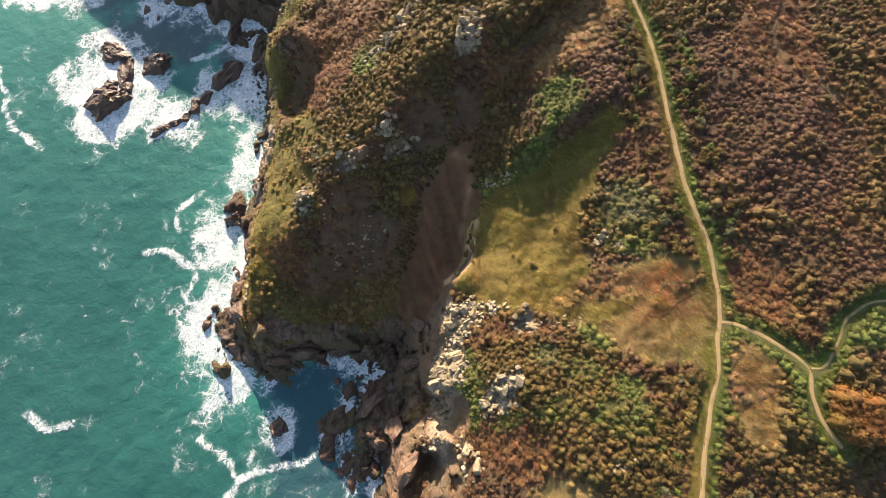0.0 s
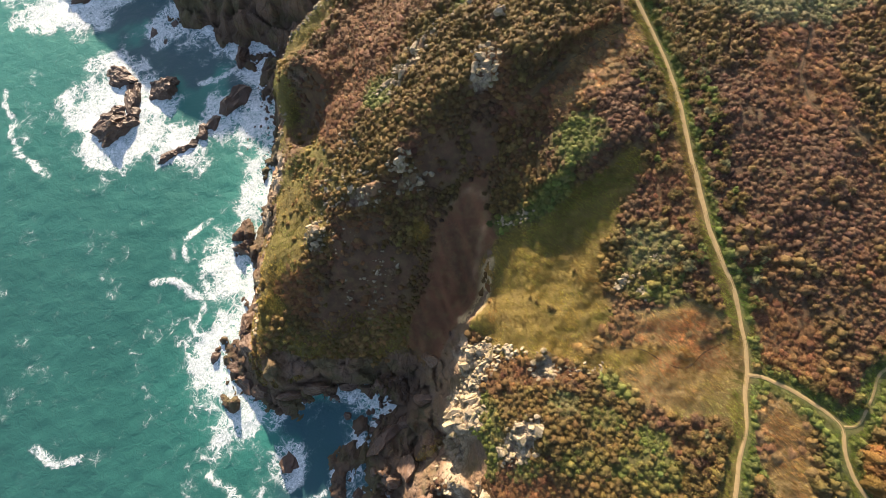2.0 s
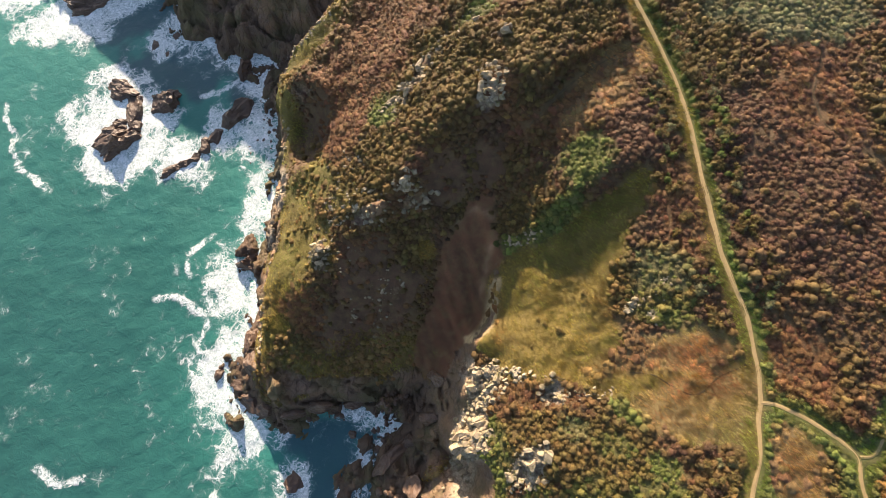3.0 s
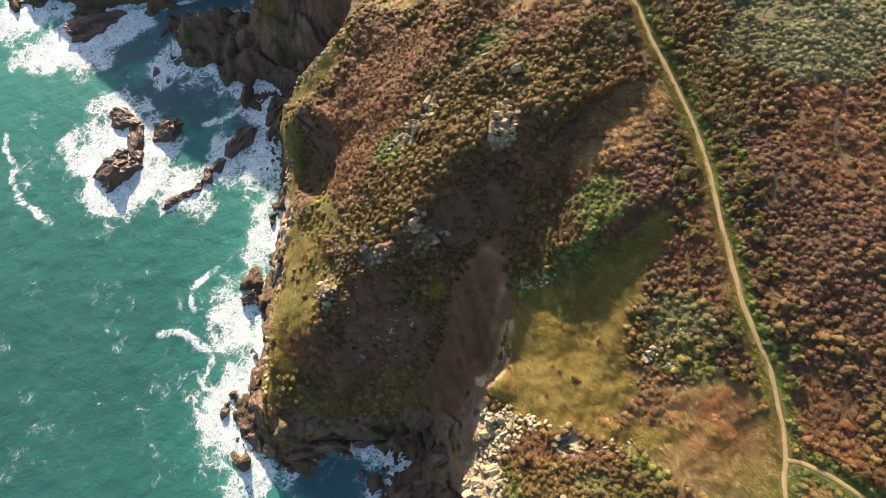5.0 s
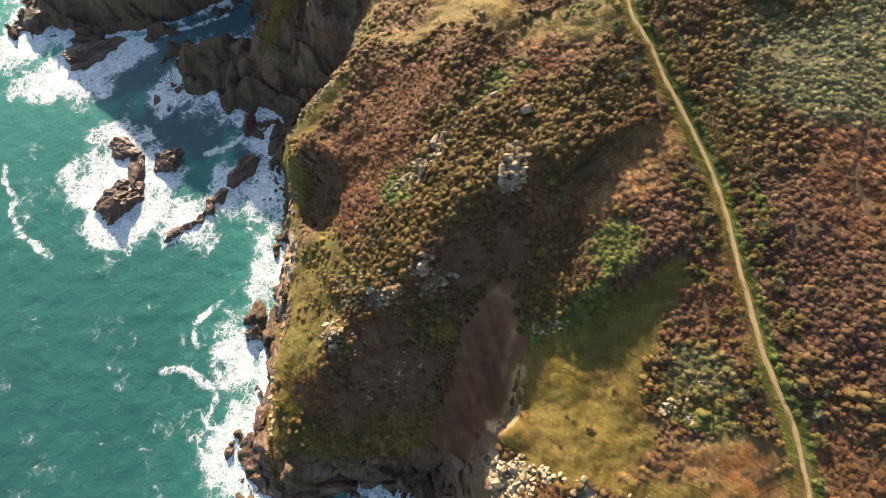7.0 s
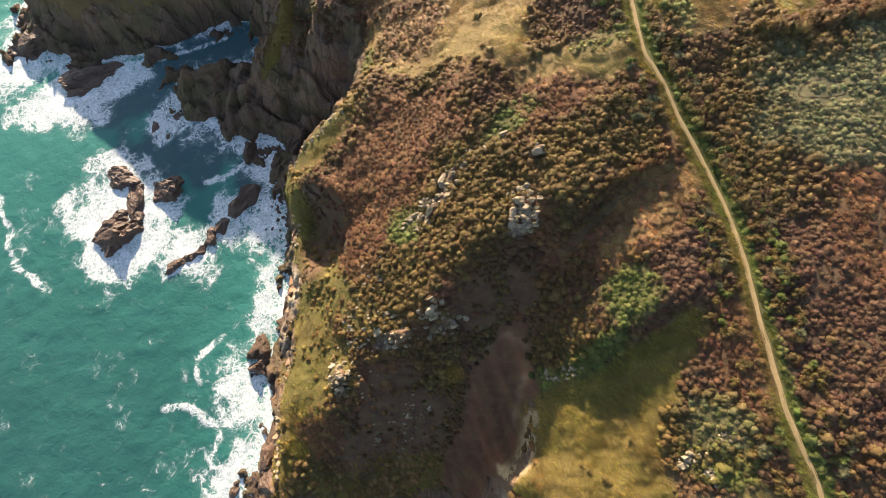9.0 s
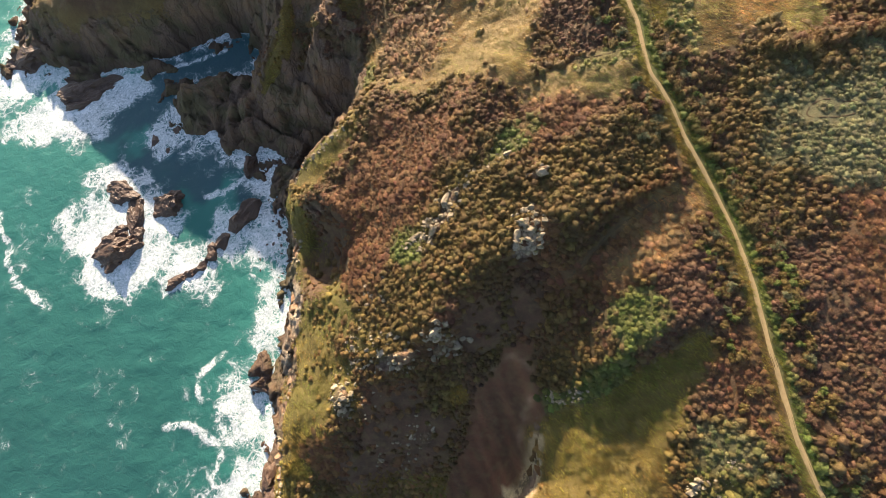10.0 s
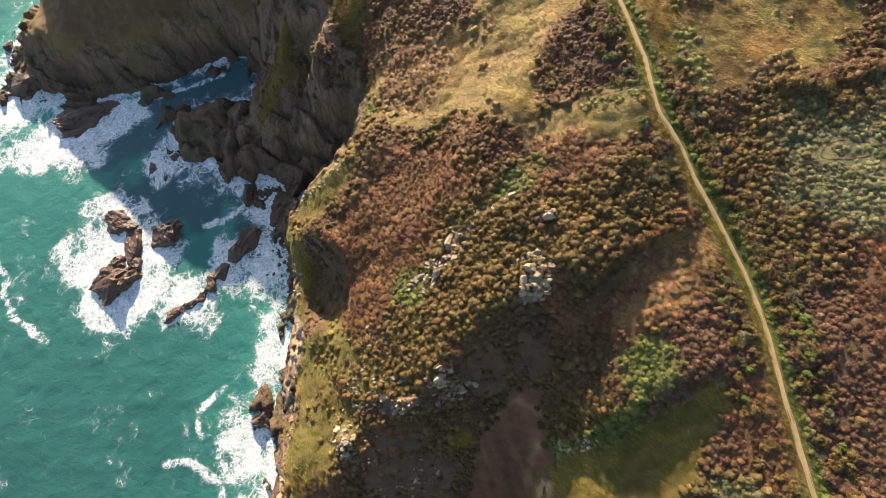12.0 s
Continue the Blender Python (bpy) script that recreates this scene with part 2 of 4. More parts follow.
def sampled(grid, x, y):
    """Bilinear reading of a one-metre grid."""
    u, v = np.clip(np.asarray(x, float) - X0, 0, X1 - X0 - 1e-6), np.clip(np.asarray(y, float) - Y0, 0, Y1 - Y0 - 1e-6)
    i, j = u.astype(int), v.astype(int)
    u, v = u - i, v - j
    return (grid[i, j] * (1 - u) + grid[i + 1, j] * u) * (1 - v) + (grid[i, j + 1] * (1 - u) + grid[i + 1, j + 1] * u) * v


steep_grid = np.hypot(*np.gradient(sheet))
PATHS = [COAST_PATH, FORK_PATH, SIDE_PATH]
path_grid = np.minimum.reduce([off_line(gx, gy, p) for p in PATHS])
wet_grid = np.where(on_land, shore_gap, -shore_gap)


SLIP_RING = [(3.5, 31.5), (5.4, 24), (4.7, 16), (4.1, 12.4), (1.2, 9.2), (-1.4, 7.4), (-3.2, 2.4), (-7.5, 1.2), (-7.6, 7.5), (-4.8, 15.5), (-2.2, 24), (0.6, 30)]
NORTH_ROCK = [(-38.5, 63), (-33, 67.5), (-26.5, 70.5), (-21.5, 75.5), (-22.5, 80), (-21.5, 85), (-23, 96), (-27, 106), (-40, 108), (-52, 109), (-62, 109), (-75, 106), (-90, 103), (-100, 112), (-104, 126), (-120, 126), (-120, 60)]
SOUTH_ROCK = [(2.2, 5.6), (3.6, 2), (2.6, -4), (0.8, -9), (1.4, -14), (2, -30), (2, -50), (-30, -50), (-22, -8), (-8, -0.5), (-2.8, 2.5), (-1.6, 6)]


def ring_share(x, y, ring, soft=1.0):
    wob = 0.8 * fbm(x, y, 3.0, 81, 3)
    gap = off_line(x, y, list(ring) + [ring[0]])
    return smooth(-soft, soft, np.where(inside(x, y, ring), gap, -gap) + wob)


def patch(x, y, spots, edge=0.35):
    best = np.zeros(np.shape(x))
    wob = 0.32 * fbm(x, y, 5.0, 71, 4)
    for cx, cy, rx, ry, turn in spots:
        c, s = math.cos(radians(turn)), math.sin(radians(turn))
        u, v = (x - cx) * c + (y - cy) * s, -(x - cx) * s + (y - cy) * c
        best = np.maximum(best, 1 - smooth(1 - edge, 1 + edge, np.hypot(u / rx, v / ry) + wob))
    return best


# bare crags standing out of the slopes: x, y, half widths, turn
CRAGS = [(-36.2, 38, 2.0, 5, 0), (-32, 0.8, 6, 3.2, 0), (-24, 0.6, 6, 2.2, 0), (-7.6, 31.0, 2.6, 1.0, 28), (3.8, 43.6, 2.4, 1.4, 20), (-24.4, 22.6, 1.4, 2.4, 10), (-15.5, 29.4, 3.4, 1.2, 20), (-12, 17, 2.0, 1.6, 0), (-16.5, 13.5, 2.4, 1.6, -20), (11.8, 2.2, 1.6, 1.6, 0),
         (8.2, -7.6, 1.5, 2.8, -35), (-34.6, 28, 1.0, 4.0, 0), (-37.2, 14, 1.0, 5.0, 0), (-34.5, 42, 1.8, 4.0, -20), (5.8, 54.1, 1.3, 0.6, 20), (-7.5, 50.2, 4.5, 0.9, 55), (-24.5, 68.2, 1.6, 3.6, -35), (-31, 65.4, 3.0, 0.8, 33)]
# turf on the crests of the northern ribs, and on the shaded slope
RIB_TURF = [(-29.8, 64.5, 10.5, 2.3, 33), (-37.6, 57.5, 1.6, 4.5, 10), (-42.2, 88.2, 1.3, 5.5, -38), (-37.6, 95, 1.2, 6, -10), (-19.6, 78, 1.6, 6, 0), (-24, 101, 3.5, 8, 15)]
SLOPE_TURF = [(-19, 13, 9, 8, 25)]
north_grid, south_grid, slip_grid = [ring_share(gx, gy, r) for r in (NORTH_ROCK, SOUTH_ROCK, SLIP_RING)]


def stone_share(x, y):
    """How bare of soil the ground is: sea cliffs and steep faces."""
    steep, wet = sampled(steep_grid, x, y), sampled(wet_grid, x, y)
    rough = 0.22 * fbm(x, y, 7, 31)
    bare = smooth(1.0, 1.6, steep + rough) + 1 - smooth(0.3, 2.4, wet + 5 * rough)
    bare = bare + sampled(north_grid, x, y) * (0.8 + 1.5 * rough) + sampled(south_grid, x, y) * (0.62 + 2.2 * rough)
    bare = bare + patch(x, y, CRAGS)
    bare = bare + 1 - smooth(3.2, 5.2, sampled(sheet, x, y) + 5 * rough)
    bare = bare - 1.3 * patch(x, y, RIB_TURF) - 0.8 * patch(x, y, SLOPE_TURF)
    return np.clip(bare, 0, 1) * (1 - sampled(slip_grid, x, y)) * (1 - 0.9 * patch(x, y, [(-29.5, 47.5, 5.5, 9, 0)]))


def ground(x, y):
    """Height of the ground with its relief."""
    x, y = np.asarray(x, float), np.asarray(y, float)
    base = sampled(sheet, x, y)
    stone = stone_share(x, y)
    calm = smooth(0.4, 3.0, sampled(path_grid, x, y))
    near, second, value = cells(x + 0.5 * base + 0.6 * vnoise(x, y, 2.5, 5), y - 0.35 * base, 2.6, 11)
    small, small2, small_value = cells(x - 0.3 * base, y + 0.4 * base, 0.95, 23)
    big, big2, big_value = cells(x + 0.6 * base + 1.5 * vnoise(x, y, 5, 6), y + 0.5 * base, 5.5, 17)
    wild = 1 + 0.5 * sampled(north_grid, x, y)
    crag = wild * (1.3 * (value - 0.5) + 2.0 * (big_value - 0.5)) + 0.5 * (small_value - 0.5) - 0.4 * (1 - smooth(0.0, 0.16, second - near)) + 0.9 * fbm(x, y, 6, 41, 4)
    slip = sampled(slip_grid, x, y)
    flutes = np.abs(vnoise(x + 0.35 * y, y * 0.22, 1.6, 55)) + 0.6 * np.abs(vnoise(x, y, 2.6, 57))
    soil = slip * (0.7 * flutes - 0.3) + (0.42 + 0.4 * (1 - smooth(10, 26, x))) * fbm(x, y, 9, 51, 4) + 0.1 * vnoise(x, y, 0.8, 61)
    return base + calm * (stone * crag * smooth(-2.5, 1.0, base + 1.5) + (1 - stone) * soil)


# -- landform end --

# ---- cover of the ground ----
MEADOW_RING = [(4.6, 18), (7, 20.5), (13, 22.6), (19, 27.6), (24.5, 31), (25.5, 29), (22.5, 24.5), (20.5, 18.5), (18.5, 13), (21, 8), (23, 5.5), (33.6, 5.0), (33.4, -0.5), (27, -1.2), (21, 2.2), (12, 4.6), (6, 6), (3, 9.5), (4.6, 13)]
# soft patches: x, y, half widths, turn in degrees
RUST = [(9.7, -16, 5.5, 3.0, 0), (44.2, 47.2, 2.6, 2.2, 0), (-11.6, 82, 5, 6, 0), (-20.8, 45, 4, 4, 0), (25, 7, 7, 2.6, 10), (10, 1.4, 5, 1.6, 0), (-17, 56, 7, 9, 0), (-21.5, 47.5, 5, 8, 0), (-14, 64, 8, 5, 0), (9.5, -15, 6, 3.5, 0), (20, 44.5, 7, 4, 35), (-28, 14.5, 4, 4, 0), (46, 40, 5, 8, 0), (29, 26, 3, 8, 0), (5, 13, 1.3, 6, 0), (28, 5, 5, 3, 0), (38, 6, 4, 4, 0), (9, 63, 5, 3, 20)]
GREEN = [(15, -9, 2.6, 1.6, 20), (18.5, -4, 2.2, 1.4, -20), (24, -6, 2, 1.6, 0), (9, -11.5, 2.4, 1.2, 30), (26.5, 18.5, 3, 3, 0), (26.7, 75, 2, 5, 15), (2.4, 59.1, 2.4, 1.4, 30), (14, -2, 2, 1.4, 0), (17.5, 34, 3, 4, -30), (12.5, 26.3, 5, 2, 35), (22.2, 0.4, 3, 1.7, 0), (4.2, -8, 2.2, 6, 0), (22.7, -10, 4, 2.4, 0), (3, 60, 4.5, 2, 35), (-13, 46.5, 2.6, 3.4, 0), (26, 15, 3.6, 3.8, 0), (51.5, 1, 3, 2.4, 20), (17, 70.4, 5, 1.3, 12), (-20, 79, 1.4, 3, 0), (7, 23.6, 2, 1.4, 0)]
TURF = RIB_TURF + [(-29, 29, 4.5, 7, 15), (-24, 37, 4, 5, 0), (-19.5, 33, 3, 2.5, 0), (-31.5, 20, 5.5, 11, 0), (-26, 27, 3, 6, 20), (-32.6, 32, 3.6, 6, 0), (-30, 64, 11, 3.6, 33), (-35, 11, 2.4, 5, 0), (-36, 54, 3.6, 6, 0), (-27, 41, 2.4, 4, -25), (24, 80, 3, 8, 0), (-6.5, 24, 2, 2, 0)]
DRY = [(27.5, 1.5, 6.5, 3.6, 0), (16, -20, 4, 3, 0), (36.6, -8, 1.8, 6, 0), (13, 68, 8, 3.4, 10), (-7, 80, 12, 8, 0), (30, 76.5, 8, 7, 0), (3.6, 84, 5, 12, 0), (0.5, 75, 7, 6, 0), (8, 88, 5, 5, 0), (42, 80, 7, 8, 0)]
# slopes in shade: their dark is painted into the ground tint, plants thinned
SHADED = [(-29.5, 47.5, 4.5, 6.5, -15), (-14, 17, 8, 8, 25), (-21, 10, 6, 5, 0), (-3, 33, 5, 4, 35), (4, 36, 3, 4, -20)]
TAWNY = [(28.5, 2.0, 5.5, 3.6, 0), (25.5, 7.4, 6.5, 2.6, 10), (37.5, -7, 2.2, 6, 0), (20, 45, 6, 3.4, 35)]
PALE_GREEN = [(26.5, 18.5, 3, 3, 0), (14, -2, 2, 1.4, 0), (43.5, 58.5, 8.5, 9, 0), (53, 60, 6, 10, 0)]
GORSE = [(-3, 50, 9, 7, 30), (12, 54, 8, 5, 20), (13, -5, 9, 5, 0), (20, -14, 8, 6, 0), (34, 54, 5, 9, 0), (47, -9, 6, 4, 0), (-15, 37, 7, 6, 30), (40, -12, 6, 6, 0), (25, 17, 6, 5, 0), (9, 28, 5, 3, 40), (42, 66, 10, 3, 5)]
HEATHER = [(43, 26, 9, 12, 0), (13, 78, 4.6, 6.5, 0), (38, 34, 7, 8, 0), (27, 23, 5, 10, 0), (24, 37, 5, 5, 0)]


# plant colours: heather, gorse, rust-brown bracken, green bramble, meadow grass, dry grass, pale bramble
PLANT = np.array([(0.142, 0.074, 0.040), (0.162, 0.110, 0.030), (0.200, 0.092, 0.035), (0.142, 0.168, 0.034), (0.305, 0.222, 0.046), (0.460, 0.325, 0.130), (0.196, 0.194, 0.086)])
EARTH = np.array((0.215, 0.084, 0.040))


def cover(x, y):
    """Shares of the plant kinds, bare earth last."""
    x, y = np.asarray(x, float), np.asarray(y, float)
    w = np.zeros(x.shape + (8,))
    w[..., 0] = 0.34 + 0.25 * vnoise(x, y, 8, 91) + 0.9 * patch(x, y, HEATHER)
    w[..., 1] = 0.27 + 0.30 * vnoise(x, y, 4, 92) + 1.1 * patch(x, y, GORSE)
    w[..., 2] = 0.24 + 0.30 * vnoise(x, y, 5, 93) + 1.5 * patch(x, y, RUST)
    w[..., 3] = 0.02 + 0.12 * vnoise(x, y, 4, 94) + 1.8 * patch(x, y, GREEN)
    w[..., 5] = 0.03 + 1.35 * patch(x, y, DRY)
    w[..., 6] = 2.6 * patch(x, y, PALE_GREEN)
    w = np.clip(w, 0, None)
    low = 1 - smooth(6.5, 10.0, sampled(sheet, x, y))
    w[..., 5] += 0.3 * low
    w[..., 4] = 5.0 * ring_share(x, y, MEADOW_RING, 2.2) + 1.0 * patch(x, y, TURF) + 0.5 * low
    w[..., 5] += 11.0 * patch(x, y, TAWNY) * (0.55 + 0.5 * vnoise(x, y, 2.2, 97))
    w[..., 2] += 6.0 * patch(x, y, TAWNY) * np.clip(0.3 + 0.8 * vnoise(x, y, 3.2, 98), 0, None)
    w[..., 7] = 3.4 * sampled(slip_grid, x, y) * (1 + 0.85 * vnoise(x, y, 2.4, 96))
    verge = np.exp(-((sampled(path_grid, x, y) - 0.8) / 0.7) ** 2)
    east = smooth(-0.2, 0.6, x - np.interp(y, [p[1] for p in COAST_PATH], [p[0] for p in COAST_PATH]))
    w[..., 3] += (0.5 + 5.0 * east) * verge
    w[..., 4] += (1.6 - 1.2 * east) * verge
    w = w ** 1.9
    return w / w.sum(-1, keepdims=True)


# ---- materials ----


def material(name, rough=0.85):
    m = bpy.data.materials.new(name)
    m.use_nodes = True
    b = m.node_tree.nodes["Principled BSDF"]
    b.inputs["Roughness"].default_value = rough
    return m, m.node_tree.nodes, m.node_tree.links, b


def node(nodes, links, kind, inputs=None, **settings):
    n = nodes.new(kind)
    for key, value in settings.items():
        setattr(n, key, value)
    for key, value in (inputs or {}).items():
        if hasattr(value, "is_linked"):
            links.new(value, n.inputs[key])
        else:
            n.inputs[key].default_value = value
    return n


def place_of(nodes, links):
    return node(nodes, links, "ShaderNodeNewGeometry").outputs["Position"]


def noise_of(nodes, links, where, scale, detail=4.0, rough=0.6, warp=0.0):
    return node(nodes, links, "ShaderNodeTexNoise", {"Vector": where, "Scale": scale, "Detail": detail, "Roughness": rough, "Distortion": warp}).outputs["Fac"]


def ranged(nodes, links, value, a, b, c, d, smoothly=False):
    n = node(nodes, links, "ShaderNodeMapRange", {"Value": value, "From Min": a, "From Max": b, "To Min": c, "To Max": d})
    n.interpolation_type = "SMOOTHSTEP" if smoothly else "LINEAR"
    return n.outputs["Result"]


def mixed(nodes, links, fac, a, b, blend="MIX"):
    n = nodes.new("ShaderNodeMix")
    n.data_type, n.blend_type, n.clamp_factor = "RGBA", blend, True
    for slot, value in ((0, fac), (6, a), (7, b)):
        if hasattr(value, "is_linked"):
            links.new(value, n.inputs[slot])
        else:
            n.inputs[slot].default_value = value if slot == 0 else (*value[:3], 1)
    return n.outputs[2]


def math_of(nodes, links, op, a, b=0.0):
    return node(nodes, links, "ShaderNodeMath", {0: a, 1: b}, operation=op).outputs[0]


def bumped(nodes, links, b, height, strength, distance):
    links.new(node(nodes, links, "ShaderNodeBump", {"Height": height, "Strength": strength, "Distance": distance}).outputs[0], b.inputs["Normal"])


def stone_colour(nodes, links, where, pale=0.0):
    """Granite: grey, ochre and lichen patches, with dark wet seaweed near the water."""
    broad = noise_of(nodes, links, where, 0.22, 5, 0.65)
    fine = noise_of(nodes, links, where, 2.6, 6, 0.7)
    stretch = node(nodes, links, "ShaderNodeVectorMath", {0: where, 1: (1.0, 0.5, 0.35)}, operation="MULTIPLY").outputs[0]
    shove = node(nodes, links, "ShaderNodeTexNoise", {"Vector": where, "Scale": 0.5, "Detail": 5.0}).outputs["Color"]
    warped = node(nodes, links, "ShaderNodeVectorMath", {0: stretch, 1: node(nodes, links, "ShaderNodeVectorMath", {0: shove, 1: (2.4, 2.4, 2.4)}, operation="MULTIPLY").outputs[0]}, operation="ADD").outputs[0]
    contrast = ranged(nodes, links, fine, 0.34, 0.66, 0, 1)
    grey = mixed(nodes, links, contrast, (0.095 + pale * 0.27, 0.062 + pale * 0.26, 0.046 + pale * 0.19), (0.27 + pale * 0.68, 0.195 + pale * 0.66, 0.145 + pale * 0.52))
    ochre = mixed(nodes, links, fine, (0.15, 0.075, 0.035), (0.36, 0.23, 0.12))
    col = mixed(nodes, links, ranged(nodes, links, broad, 0.42, 0.58, 0, 0.8 - 0.4 * pale), grey, ochre)
    crack = node(nodes, links, "ShaderNodeTexVoronoi", {"Vector": warped, "Scale": 0.55}, feature="DISTANCE_TO_EDGE").outputs["Distance"]
    col = mixed(nodes, links, ranged(nodes, links, crack, 0.0, 0.05, 0.5, 0.0), col, (0.05, 0.04, 0.03))
    height = node(nodes, links, "ShaderNodeSeparateXYZ", {0: where}).outputs[2]
    wobble = math_of(nodes, links, "ADD", height, ranged(nodes, links, broad, 0, 1, -1.6, 1.6))
    col = mixed(nodes, links, ranged(nodes, links, wobble, 1.5, 6.0, 0.88, 0.0), col, (0.035, 0.028, 0.022))
    return col, fine, crack


ground_mat, nn, ll, bsdf = material("turf_soil_and_cliff", 0.9)
where = place_of(nn, ll)
tint_col = node(nn, ll, "ShaderNodeAttribute", attribute_name="tint").outputs["Color"]
stone_fac = node(nn, ll, "ShaderNodeAttribute", attribute_name="stone").outputs["Fac"]
grain = noise_of(nn, ll, where, 5.5, 6, 0.75)
blot = noise_of(nn, ll, where, 0.7, 5, 0.65)
soil = mixed(nn, ll, ranged(nn, ll, grain, 0.3, 0.75, 0.0, 0.8), tint_col, (0.03, 0.024, 0.014))
soil = mixed(nn, ll, ranged(nn, ll, blot, 0.45, 0.7, 0.0, 0.45), soil, (0.20, 0.15, 0.06))
rock_col, fine, crack = stone_colour(nn, ll, where)
rock_col = mixed(nn, ll, 0.4, rock_col, (0.18, 0.104, 0.06))
rock_col = mixed(nn, ll, ranged(nn, ll, noise_of(nn, ll, where, 0.16, 6, 0.68), 0.47, 0.60, 0.0, 0.75), rock_col, (0.105, 0.090, 0.038))
pale_col = stone_colour(nn, ll, where, 0.5)[0]
rock_col = mixed(nn, ll, node(nn, ll, "ShaderNodeAttribute", attribute_name="pale").outputs["Fac"], rock_col, pale_col)
edge_fac = math_of(nn, ll, "ADD", stone_fac, ranged(nn, ll, noise_of(nn, ll, where, 1.1, 5, 0.7), 0.25, 0.75, -0.45, 0.45))
edge_fac = ranged(nn, ll, edge_fac, 0.4, 0.6, 0, 1, True)
ll.new(mixed(nn, ll, edge_fac, soil, rock_col), bsdf.inputs["Base Color"])
bumped(nn, ll, bsdf, math_of(nn, ll, "ADD", grain, math_of(nn, ll, "MULTIPLY", ranged(nn, ll, crack, 0, 0.12, 0, 1), edge_fac)), 0.9, 0.25)

boulder_mat, nn, ll, bsdf = material("pale_lichened_granite", 0.85)
where = place_of(nn, ll)
rock_col, fine, crack = stone_colour(nn, ll, where, 0.40)
rock_col = mixed(nn, ll, 0.34, rock_col, (0.54, 0.45, 0.30))
shade = node(nn, ll, "ShaderNodeObjectInfo").outputs["Random"]
rock_col = mixed(nn, ll, ranged(nn, ll, shade, 0, 1, 0.0, 0.6), rock_col, (0.19, 0.155, 0.095))
moss = noise_of(nn, ll, where, 1.6, 5, 0.7)
rock_col = mixed(nn, ll, ranged(nn, ll, moss, 0.50, 0.66, 0, 0.85), rock_col, (0.13, 0.115, 0.03))
ll.new(rock_col, bsdf.inputs["Base Color"])
bumped(nn, ll, bsdf, fine, 0.8, 0.12)

ochre_mat, nn, ll, bsdf = material("ochre_cliff_granite", 0.85)
where = place_of(nn, ll)
rock_col, fine, crack = stone_colour(nn, ll, where, 0.12)
rock_col = mixed(nn, ll, 0.5, rock_col, (0.34, 0.19, 0.095))
ll.new(rock_col, bsdf.inputs["Base Color"])
bumped(nn, ll, bsdf, fine, 0.8, 0.12)

sea_rock_mat, nn, ll, bsdf = material("wet_brown_sea_rock", 0.45)
where = place_of(nn, ll)
rock_col, fine, crack = stone_colour(nn, ll, where)
strata = node(nn, ll, "ShaderNodeTexWave", {"Vector": where, "Scale": 0.35, "Distortion": 9.0, "Detail": 6.0, "Detail Scale": 2.0}, bands_direction="DIAGONAL").outputs["Fac"]
rock_col = mixed(nn, ll, ranged(nn, ll, strata, 0.3, 0.9, 0, 0.32), rock_col, (0.05, 0.034, 0.026))
rock_col = mixed(nn, ll, 0.5, rock_col, (0.115, 0.060, 0.035))
ll.new(rock_col, bsdf.inputs["Base Color"])
bumped(nn, ll, bsdf, math_of(nn, ll, "ADD", fine, math_of(nn, ll, "MULTIPLY", strata, 0.3)), 0.9, 0.2)

plant_mat, nn, ll, bsdf = material("heath_leaves", 0.75)
leaf_col = node(nn, ll, "ShaderNodeAttribute", attribute_name="tint").outputs["Color"]
leaf_rand = node(nn, ll, "ShaderNodeNewGeometry").outputs["Random Per Island"]
leaf_var = node(nn, ll, "ShaderNodeHueSaturation", {"Hue": ranged(nn, ll, leaf_rand, 0, 1, 0.488, 0.512), "Saturation": 1.0, "Value": math_of(nn, ll, "MULTIPLY", ranged(nn, ll, leaf_rand, 0, 1, 0.8, 1.2), ranged(nn, ll, noise_of(nn, ll, place_of(nn, ll), 7.0, 3, 0.7), 0.3, 0.7, 0.62, 1.38)), "Color": leaf_col}).outputs[0]
bumped(nn, ll, bsdf, noise_of(nn, ll, place_of(nn, ll), 6.0, 4, 0.75), 0.9, 0.16)
ll.new(leaf_var, bsdf.inputs["Base Color"])
glow = node(nn, ll, "ShaderNodeBsdfTranslucent", {"Color": leaf_var})
blend = node(nn, ll, "ShaderNodeMixShader", {0: 0.3, 1: bsdf.outputs[0], 2: glow.outputs[0]})
ll.new(blend.outputs[0], nn["Material Output"].inputs["Surface"])

def path_material(name, grassy):
    """Trodden earth with turf creeping in from the edges; grassy: the share that is overgrown."""
    mat, nn, ll, bsdf = material(name, 0.95)
    where = place_of(nn, ll)
    across = node(nn, ll, "ShaderNodeAttribute", attribute_name="across").outputs["Fac"]
    grain = noise_of(nn, ll, where, 3.2, 6, 0.75)
    blot = noise_of(nn, ll, where, 0.5, 4, 0.6)
    col = mixed(nn, ll, grain, (0.25, 0.175, 0.078), (0.47, 0.34, 0.165))
    turf = math_of(nn, ll, "ADD", math_of(nn, ll, "ADD", across, grassy), ranged(nn, ll, noise_of(nn, ll, where, 1.7, 5, 0.7), 0.2, 0.8, -0.45, 0.45))
    col = mixed(nn, ll, ranged(nn, ll, turf, 0.5, 0.85, 0, 0.92), col, (0.165, 0.165, 0.034))
    col = mixed(nn, ll, ranged(nn, ll, blot, 0.5, 0.75, 0, 0.45), col, (0.19, 0.135, 0.065))
    ll.new(col, bsdf.inputs["Base Color"])
    bumped(nn, ll, bsdf, grain, 0.6, 0.08)
    return mat


path_mat = path_material("trodden_sandy_earth", 0.0)
fork_mat = path_material("trodden_earth_and_turf", 0.22)
green_path_mat = path_material("trodden_turf", 0.42)

